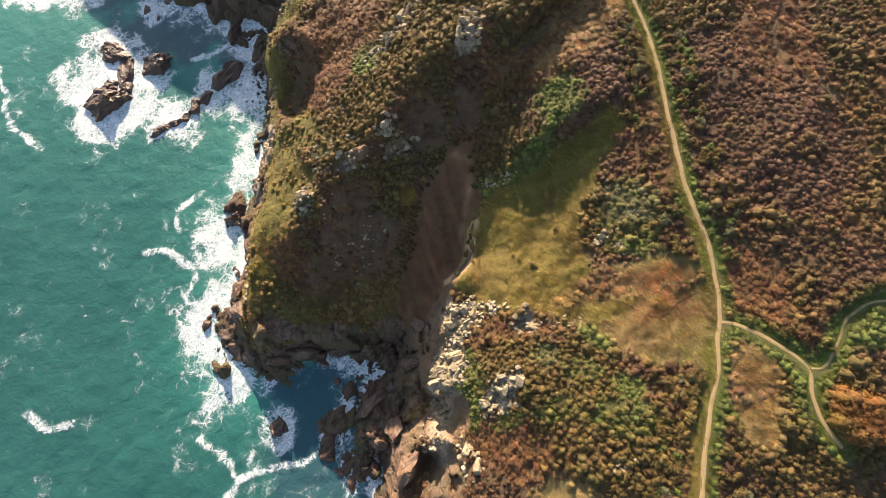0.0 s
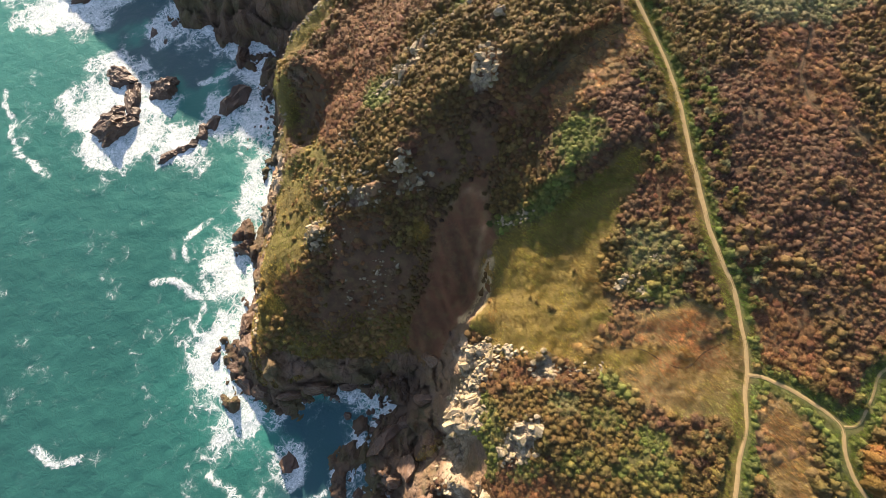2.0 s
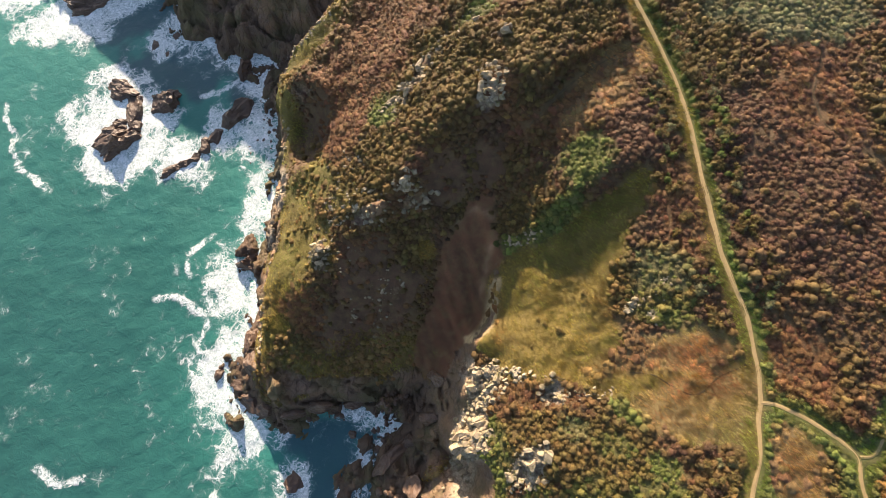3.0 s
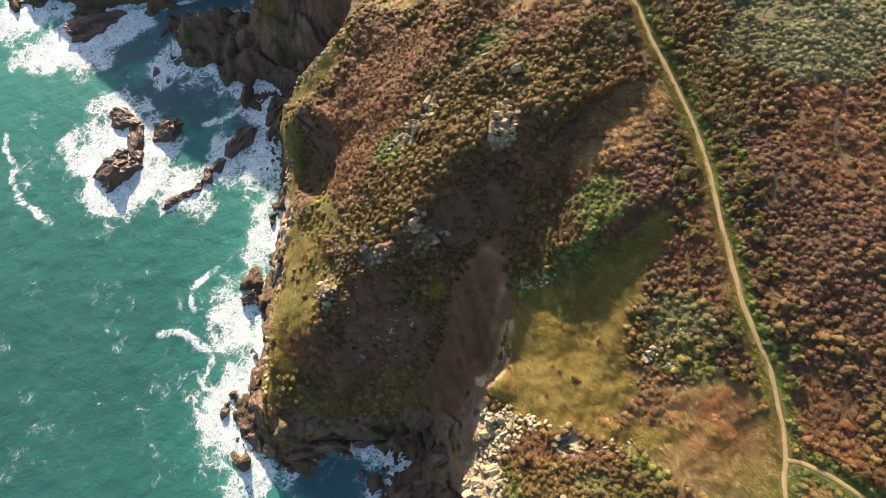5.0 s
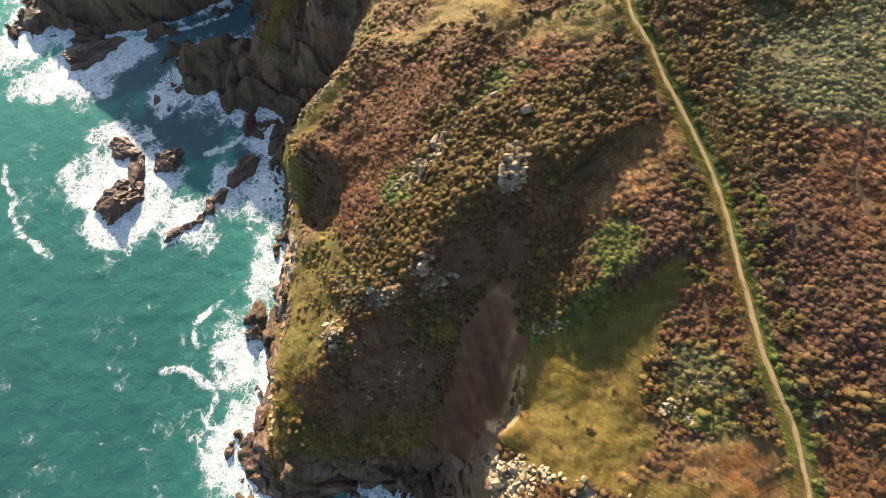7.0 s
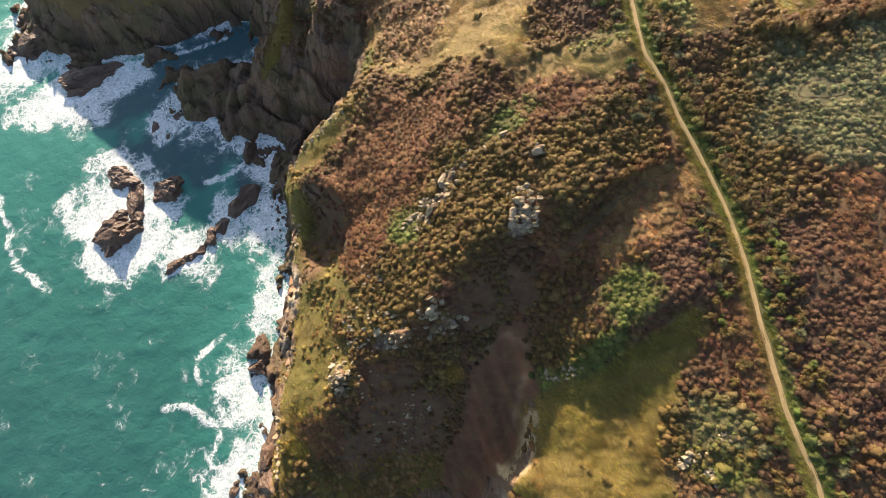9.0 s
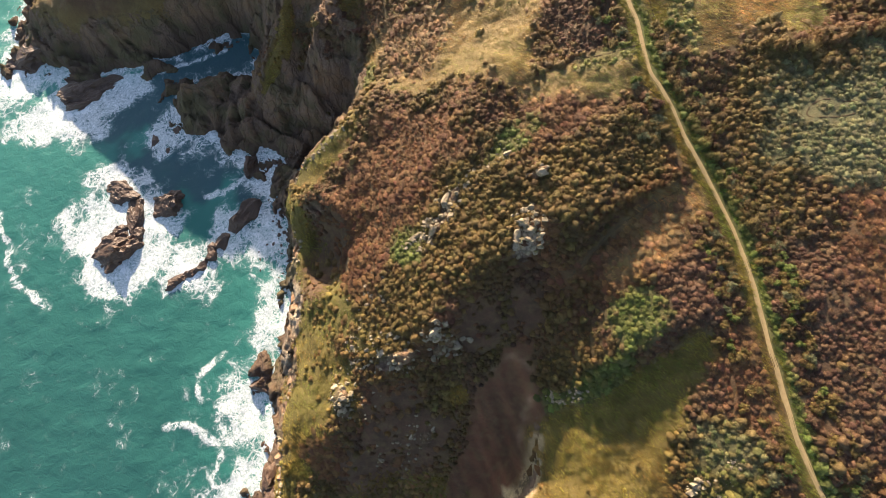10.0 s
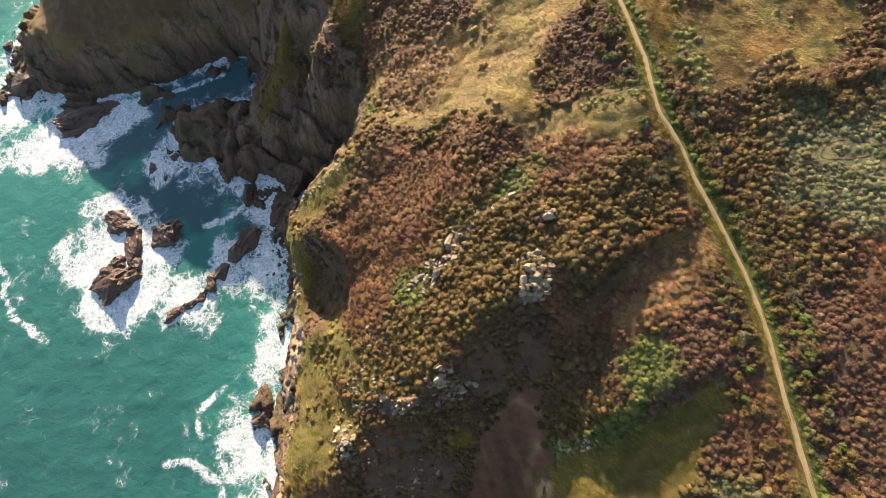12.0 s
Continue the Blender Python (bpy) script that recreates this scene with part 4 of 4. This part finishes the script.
OUTCROPS += [(22.8, 13.9, 1.5, 0.6, 35, 7, 0.8), (24.4, 12.4, 0.5, 1.0, 20, 5, 0.75), (25.6, 15.4, 0.6, 2.2, -20, 5, 0.5), (21.6, -15.4, 2.2, 1.0, 15, 9, 0.8), (-9, 33.2, 1.8, 1.4, 20, 9, 1.0), (-13.8, 31.2, 6.5, 3.0, 25, 30, 0.72), (-22, 26, 4, 5, 0, 14, 0.6), (3.6, 45.4, 1.9, 2.2, 0, 13, 1.0)]
OUTCROPS += [(5.9, 54.3, 1.6, 0.7, 20, 6, 0.8), (-7.5, 50.5, 5.5, 1.5, 55, 32, 0.9), (-1, 56.5, 4.5, 1.4, 35, 16, 0.7), (4.4, 47.6, 2.2, 2.2, 0, 12, 0.9), (-24.6, 23.2, 1.6, 2.6, 10, 12, 0.9), (-12.2, 46.4, 1.5, 1.8, 0, 6, 0.9), (-28.5, 66.4, 7.0, 1.0, 30, 16, 0.7), (8.6, 24.2, 2.4, 0.9, 10, 9, 0.6)]
OUTCROPS += [(-7.0, 30.4, 3.0, 1.2, 30, 6, 1.0), (-20.5, 31, 3.0, 3.0, 0, 12, 0.7), (-1.4, -14, 1.6, 4.0, -10, 12, 1.2), (3.4, -17.5, 2.2, 2.6, 0, 10, 1.1), (-37.5, 10, 1.0, 4, 0, 7, 0.8), (-15.5, 14, 4, 3.5, 0, 6, 0.7), (-12, 18.5, 2, 2, 0, 5, 0.6)]
OUTCROPS += [(-37, 14, 1.0, 6, 0, 7, 0.9), (-35.6, 28, 1.0, 5, 0, 5, 0.9), (-36.5, 39.5, 1.6, 4.0, 20, 7, 1.2), (-36.5, 50, 1.2, 4, 0, 6, 0.9), (-18, 38, 5, 4, 0, 12, 0.7)]
rock_spots = []
for x, y, rx, ry, turn, many, big in OUTCROPS:
    c, s = math.cos(radians(turn)), math.sin(radians(turn))
    dip = rng.uniform(20, 50)
    for k in range(max(3, int(many * 0.6))):
        a, r = rng.uniform(0, 2 * math.pi), math.sqrt(rng.uniform(0, 1))
        u, v = rx * r * math.cos(a), ry * r * math.sin(a)
        bx, by = x + u * c - v * s, y + u * s + v * c
        size = (1.5 if x < -32.5 and y < 60 else 0.9) * big * rng.uniform(0.3, 1.0) ** 1.3
        rock_spots.append((bx, by, size))
        shore = bx < -32.5 and by < 60
        stock = OCHRE_BOULDERS if shore else BOULDERS
        ob = tagged(new("boulder", stock[rng.integers(len(stock))]), "ochre granite block in the sea cliff" if shore else "pale lichened granite block in the slope", "boulder", "granite outcrops")
        ob.matrix_world = pose(bx, by, float(ground(bx, by)) - (0.4 if shore else 0.14) * size, rng.normal(0, 12), rng.normal(8, 12), dip + rng.normal(0, 22)) @ Matrix.Diagonal((size * rng.uniform(0.8, 1.5), size * rng.uniform(0.7, 1.1), size * rng.uniform(0.8, 1.3), 1))
# broken stone lying between the boulders
chips = []
for k in range(5):
    bm = bmesh.new()
    bmesh.ops.create_icosphere(bm, subdivisions=2, radius=1.0)
    v = np.array([p.co[:] for p in bm.verts])
    f = np.array([[p.index for p in q.verts] for q in bm.faces])
    bm.free()
    r = np.random.default_rng(340 + k)
    for q in range(9):
        n = r.normal(size=3)
        n /= np.linalg.norm(n)
        v = v - np.clip(v @ n - r.uniform(0.35, 0.75), 0, None)[:, None] * n
    chips.append((v + r.normal(0, 0.04, v.shape), f))
verts, faces, count = [], [], 0
for x, y, rx, ry, turn, many, big in OUTCROPS:
    c, s = math.cos(radians(turn)), math.sin(radians(turn))
    for k in range(int(many * 6.5)):
        a, far = rng.uniform(0, 2 * math.pi), 1.25 * math.sqrt(rng.uniform(0, 1))
        u, v = rx * far * math.cos(a), ry * far * math.sin(a)
        bx, by, size = x + u * c - v * s, y + u * s + v * c, rng.uniform(0.1, 1.0) ** 1.8 * 0.58 * min(1.0, big)
        shape, f = chips[rng.integers(5)]
        turned = shape @ np.array(Euler((rng.uniform(0, 6), rng.uniform(0, 6), rng.uniform(0, 6))).to_matrix()) * size * np.array((1.2, 1.0, 0.9))
        verts.append(turned + np.array((bx, by, float(ground(bx, by)) + 0.12 * size)))
        faces.append(f + count)
        count += len(shape)
tagged(new("broken_stone", mesh_of("broken_stone", np.concatenate(verts), np.concatenate(faces), boulder_mat, False)), "pale broken granite strewn round the outcrops", "stones", kind="stuff")
# dark stones along the waterline
SHORE_STONES = [(-41.6, 54, 2.6, 5.5, 34, 0.7), (-44.5, 50, 3.0, 3.0, 10, 0.6), (-40.5, 48.5, 1.0, 2.0, 6, 0.9), (-14.5, -7.5, 2.5, 4, 26, 0.9), (-12.5, -3.0, 3.0, 2.5, 26, 0.7), (-47, 73, 3, 1.5, 10, 0.8), (-41, 72.5, 3, 2, 20, 0.6), (-13.2, -22, 2.0, 5, 18, 0.9), (-24, -5.2, 5, 0.8, 9, 0.8)]
for x, y, rx, ry, many, big in SHORE_STONES:
    for k in range(many):
        bx, by, size = x + rng.uniform(-rx, rx), y + rng.uniform(-ry, ry), big * rng.uniform(0.35, 1.0)
        ob = tagged(new("shore_stone", WET_STONES[rng.integers(len(WET_STONES))]), "dark wet stone at the foot of the cliff", "stone", "stones at the waterline")
        ob.matrix_world = pose(bx, by, max(float(ground(bx, by)), -0.3 * size) + 0.1 * size, 0, 0, rng.uniform(0, 360)) @ Matrix.Diagonal((size, size, size, 1))

# ---- plants ----
rock_spots = np.array(rock_spots)


# a low dome: its top and two rings of eight
DOME = [(1.0, 0.0)] + [(up, 2 * np.pi * (k + 0.5 * (up > 0.5)) / 8) for up in (0.78, -0.1) for k in range(8)]
DOME_FACES = [(0, 1 + k, 1 + (k + 1) % 8) for k in range(8)]
for k in range(8):
    p, q = 1 + k, 1 + (k + 1) % 8
    DOME_FACES += [(p, p + 8, q), (q, p + 8, q + 8)]


def clumps(spots, height, kinds, leaves, leaf_size, seed, upright=0.5, slim=0.5, lift=None):
    """Low lumpy cushions, each a dome of dense growth with sprays of small leaves standing out of it: spots x, y, half width."""
    rng = np.random.default_rng(seed)
    n = len(spots)
    z0 = ground(spots[:, 0], spots[:, 1]) if lift is None else np.full(n, lift)
    phase = rng.uniform(0, 6.3, (n, 3))

    def lumps(a, up):
        return 1 + 0.24 * np.sin(3 * a + phase[:, :1]) * (0.6 + 0.4 * np.sin(4 * up + phase[:, 1:2])) + 0.15 * np.sin(5 * a + phase[:, 2:3])

    def placed(a, up, deep):
        ring = np.sqrt(1 - up ** 2)
        out = np.stack([ring * np.cos(a), ring * np.sin(a), up], -1)
        at = np.empty(a.shape + (3,))
        at[..., :2] = spots[:, None, :2] + spots[:, None, 2:3] * out[..., :2] * deep[..., None]
        at[..., 2] = z0[:, None] + height[:, None] * up * deep
        return out, at

    up, a = [np.tile(v, (n, 1)) for v in np.array(DOME).T]
    dome = placed(a, up, 0.9 * lumps(a, up) * rng.uniform(0.78, 1.16, a.shape))[1]
    a, up = rng.uniform(0, 2 * np.pi, (n, leaves)), rng.uniform(0.0, 1.0, (n, leaves)) ** 0.75
    out, at = placed(a, up, rng.uniform(0.84, 1.12, (n, leaves)) * lumps(a, up))
    face = out * (1 - upright) + np.array((0, 0, 1.0)) * upright + rng.normal(0, 0.3, (n, leaves, 3))
    face /= np.linalg.norm(face, axis=-1, keepdims=True)
    grow = np.cross(face, rng.normal(size=(n, leaves, 3)))
    grow /= np.linalg.norm(grow, axis=-1, keepdims=True)
    side = np.cross(face, grow)
    size = leaf_size * rng.uniform(0.55, 1.5, (n, leaves, 1))
    sprays = np.stack([at - grow * size * 0.5 - side * size * slim * 0.5, at - grow * size * 0.5 + side * size * slim * 0.5, at + grow * size * 0.6], 2).reshape(-1, 3)
    mean = cover(spots[:, 0], spots[:, 1])[:, :7] @ PLANT if lift is None else PLANT[kinds]
    base = (0.45 * PLANT[kinds] + 0.55 * mean) * rng.uniform(0.70, 1.32, (n, 1)) * (1 + rng.normal(0, 0.05, (n, 3)))
    verts = np.concatenate([dome.reshape(-1, 3), sprays])
    dome_faces = (np.array(DOME_FACES)[None] + len(DOME) * np.arange(n)[:, None, None]).reshape(-1, 3)
    faces = np.concatenate([dome_faces, n * len(DOME) + np.arange(len(sprays)).reshape(-1, 3)])
    return verts, faces, np.clip(np.concatenate([np.repeat(base, len(DOME), 0), np.repeat(base, leaves * 3, 0)]), 0.005, 1)


def scatter(x0, x1, y0, y1, step, seed):
    rng = np.random.default_rng(seed)
    x, y = np.meshgrid(np.arange(x0, x1, step), np.arange(y0, y1, step), indexing="ij")
    x, y = x.ravel() + rng.uniform(-0.5, 0.5, x.size) * step, y.ravel() + rng.uniform(-0.5, 0.5, x.size) * step
    return x, y, rng


trail_grid = np.minimum.reduce([off_line(gx, gy, t) for t in TRAILS])
x, y, rng = scatter(-46, 67, -33, 112, 0.58, 17)
tall = sampled(sheet, x, y)
keep = (stone_share(x, y) < rng.uniform(0.35, 0.75, x.size)) & (tall > 3.5) & (sampled(path_grid, x, y) > rng.uniform(0.75, 1.3, x.size)) & (sampled(trail_grid, x, y) > 0.6)
keep &= (x - 0.35 * (y - 60) > -62) & (rng.uniform(size=x.size) < 0.97)
x, y = x[keep], y[keep]
share = cover(x, y)
pick = (share.cumsum(-1) > rng.uniform(size=(len(x), 1))).argmax(-1)
clear = np.ones(len(x), bool)
for bx, by, size in rock_spots:
    clear &= np.hypot(x - bx, y - by) > size * 0.85 + 0.12
clear &= (share[np.arange(len(x)), pick] > 0.11) & (patch(x, y, SHADED) < rng.uniform(0.2, 1.15, len(x)))
x, y, pick = x[clear], y[clear], pick[clear]

# single gorse bushes beside the path: things of their own
line = along(COAST_PATH, 1.0)
bush_meshes = []
for k in range(8):
    r = np.random.default_rng(400 + k)
    n = 5
    spots = np.stack([r.normal(0, 0.28, n), r.normal(0, 0.28, n), r.uniform(0.28, 0.5, n)], 1)
    spots[:, :2] -= spots[:, :2].mean(0)
    kind = np.full(n, (1, 1, 0, 1, 6, 1, 3, 1)[k])
    v, f, t = clumps(spots, r.uniform(0.4, 0.65, n), kind, 60, 0.18, 410 + k, 0.4, 0.8, 0.0)
    stems, stem_faces = [], []
    for q in range(9):
        a, far, top = r.uniform(0, 6.28), r.uniform(0.1, 0.35), r.uniform(0.35, 0.6)
        foot, tip = np.array((0.05 * math.cos(a), 0.05 * math.sin(a), -0.05)), np.array((far * math.cos(a), far * math.sin(a), top))
        ring = [foot + 0.03 * np.array((math.cos(b), math.sin(b), 0)) for b in (0, 2.1, 4.2)] + [tip]
        stem_faces += [(4 * q, 4 * q + 1, 4 * q + 3), (4 * q + 1, 4 * q + 2, 4 * q + 3), (4 * q + 2, 4 * q, 4 * q + 3)]
        stems += ring
    stem_mesh = mesh_of("stems", stems, stem_faces, plant_mat, False, tint=np.tile((0.09, 0.06, 0.04), (len(stems), 1)))
    bush_meshes.append((mesh_of("foliage", v, f, plant_mat, True, tint=t), stem_mesh))


def bush(name, k, m, label, category, group):
    """A low shrub: woody stems under a dome of leaves."""
    top = tagged(new(name), label, category, group)
    top.empty_display_size = 0.2
    top.matrix_world = m
    for part_name, data in zip(("foliage", "stems"), bush_meshes[k]):
        new(part_name, data).parent = top
    return top


reach = np.full(len(x), 99.0)
for qx, qy, qz in line:
    reach = np.minimum(reach, np.hypot(x - qx, y - qy))
near = np.where((reach < 5.0) & np.isin(pick, (0, 1)) & (y > -20) & (y < 88))[0]
near = near[np.random.default_rng(3).permutation(len(near))[:290]]
r = np.random.default_rng(4)
for k in near:
    bush("gorse_bush", r.integers(8), pose(x[k], y[k], float(ground(x[k], y[k])) - 0.03, 0, 0, r.uniform(0, 360)) @ Matrix.Diagonal((*[r.uniform(0.75, 1.25)] * 2, r.uniform(0.7, 1.2), 1)), "low dense gorse bush beside the footpath", "bush", "gorse beside the path")
rest = np.ones(len(x), bool)
rest[near] = False
x, y, pick = x[rest], y[rest], pick[rest]

KINDS = [("heather", (0,), 0.45, 0.23, 42, 0.12, 0.4, 0.85, "dark brown winter heather covering the heath"), ("gorse_thicket", (1,), 0.54, 0.46, 50, 0.13, 0.35, 0.85, "olive green gorse thicket on the slope"),
         ("bracken", (2,), 0.62, 0.09, 48, 0.22, 0.6, 0.2, "rust brown dead bracken lying over the slope"), ("bramble", (3, 6), 0.48, 0.22, 42, 0.12, 0.45, 0.85, "green bramble and ivy in low mounds")]
for name, kinds, wide, high, leaves, leaf_size, upright, slim, label in KINDS:
    m = np.isin(pick, kinds)
    r = np.random.default_rng(len(name))
    n = int(m.sum())
    grow = r.uniform(0.6, 1.4, n) * (1 + 0.35 * vnoise(x[m], y[m], 3.2, 141) + 0.2 * vnoise(x[m], y[m], 8, 143))
    v, f, t = clumps(np.stack([x[m], y[m], wide * grow], 1), high * grow * r.uniform(0.7, 1.3, n), pick[m], leaves, leaf_size, 30 + len(name), upright, slim)
    tagged(new(name, mesh_of(name, v, f, plant_mat, True, tint=t)), label, name.replace("_", " "), kind="stuff")

# taller hedges beside the paths
HEDGES = [([(28.0, 54.6), (26.7, 58.8), (25.8, 62.0), (24.2, 66.2)], 0.8, 0.6), ([(31.6, 44.4), (30.3, 48.6), (29.1, 52)], 0.65, 0.6), ([(36.9, 3.5), (39.7, 2.5), (42.9, 0.2), (45.4, -0.9)], 0.55, 0.6),
          ([(37, 69.6), (42, 69.2), (47, 71.4), (56, 72.2)], 1.7, 0.6), ([(46.6, 3.4), (50.2, 6.0), (57, 7.2)], 0.7, 0.6), ([(23.4, 52.8), (18.4, 50.4), (14.4, 48.2), (10.8, 45.8)], 1.1, 0.7),
          ([(45.6, -7.6), (47.6, -6.8), (49.4, -8.2), (49.0, -10.2), (46.8, -10.6), (45.4, -9.4), (47.4, -8.4), (48.4, -9.4), (46.6, -9.0)], 1.9, 0.12)]
for hedge, high, gorse in HEDGES:
    mid = along(hedge, 0.26)
    r = np.random.default_rng(int(high * 100))
    n, wide = len(mid), max(0.4, 0.32 * high)
    spots = np.stack([mid[:, 0] + r.normal(0, wide, n), mid[:, 1] + r.normal(0, wide, n), r.uniform(0.4, 0.7, n) * max(1, 0.95 * high)], 1)
    v, f, t = clumps(spots, min(high, 0.4 + 0.65 * high) * r.uniform(0.6, 1.15, n), np.where(r.uniform(size=n) < gorse, 1, 2), 140 if high > 1 else 80, 0.17, 77, 0.3, 0.8)
    low = gorse < 0.3
    if low:
        t = t * np.array((1.35, 1.15, 0.9))
    tagged(new("thicket" if low else "hedge", mesh_of("hedge", v, f, plant_mat, True, tint=t)), "tall orange-brown thicket beside the side path" if low else "tall gorse hedge on a low bank beside the path", "thicket" if low else "hedge", "hedges on the heath")
# lone dark shrubs in the meadow
for sx, sy, size in ((13.3, 10.4, 0.95), (10.6, 12.0, 0.45), (11.4, 11.4, 0.5), (16.6, 15.6, 0.6), (9.4, 8.2, 0.4)):
    bush("shrub", 1, pose(sx, sy, float(ground(sx, sy)) - 0.02, 0, 0, 90 * size) @ Matrix.Diagonal((size, size, size, 1)), "small dark shrub standing in the meadow grass", "shrub", "shrubs in the meadow")

# grass: bent blades in the meadow, on dry slopes and along the verges
x, y, rng = scatter(-44, 66, -33, 100, 0.27, 27)
share = cover(x, y)
grass = share[:, 4] + share[:, 5] + 0.9 * np.exp(-((sampled(path_grid, x, y) - 0.7) / 0.5) ** 2)
keep = (rng.uniform(size=x.size) < grass * 1.2 - 0.12) & (stone_share(x, y) < 0.6) & (sampled(sheet, x, y) > 2.5) & (sampled(path_grid, x, y) > 0.58) & (off_line(x, y, RIM) > 0.75)
x, y, share = x[keep], y[keep], share[keep]
n, blades = len(x), 9
kinds = np.where(share[:, 4] > share[:, 5], 4, 5)
z = ground(x, y)
lean = np.stack([0.75 + 0.3 * rng.normal(size=(n, blades)), -0.75 + 0.3 * rng.normal(size=(n, blades)), np.full((n, blades), 0.38)], -1)
lean *= rng.uniform(0.25, 0.5, (n, blades, 1))
root = np.stack([x, y, z - 0.02], -1)[:, None] + np.concatenate([rng.uniform(-0.17, 0.17, (n, blades, 2)), np.zeros((n, blades, 1))], -1)
side = np.cross(lean, rng.normal(size=(n, blades, 3)))
side *= 0.03 / np.linalg.norm(side, axis=-1, keepdims=True)
verts = np.stack([root - side, root + side, root + lean], 2).reshape(-1, 3)
tone = (0.95 + 0.36 * fbm(x, y, 2.6, 151, 3) + 0.22 * vnoise(x, y, 0.8, 157))[:, None] * rng.uniform(0.75, 1.25, (n, 1))
hue = np.clip(np.maximum(0.5 + 0.7 * fbm(x, y, 7.5, 153, 3), 1.1 * patch(x, y, RUST)), 0, 1.1)[:, None]
tone = tone * (hue * np.array((1.05, 0.88, 0.85)) + (1 - hue) * np.array((0.8, 1.0, 0.85)))
green = (1 - smooth(-26, -16, x + 3 * fbm(x, y, 6, 103, 3)))[:, None] * (y < 72)[:, None]
tone = tone * (1 - green * np.array((0.20, 0.06, 0.1)))
side_of_path = x - np.interp(y, [p[1] for p in COAST_PATH], [p[0] for p in COAST_PATH])
verge = (np.exp(-((sampled(path_grid, x, y) - 0.9) / 0.6) ** 2) * np.where(side_of_path > 0, 1.0, 0.45))[:, None]
tone = tone * (1 - verge * np.array((0.46, 0.06, 0.3)))
tawny = patch(x, y, TAWNY)[:, None]
tone = tone * (1 + tawny * np.array((-0.08, -0.25, -0.32)))
tint = np.repeat(np.clip(PLANT[kinds] * tone * (1 + rng.normal(0, 0.07, (n, 3))), 0.01, 1), blades * 3, 0)
tagged(new("grass", mesh_of("grass", verts, np.arange(len(verts)).reshape(-1, 3), plant_mat, False, tint=tint)), "yellowing wind-combed meadow grass", "grass", kind="stuff")
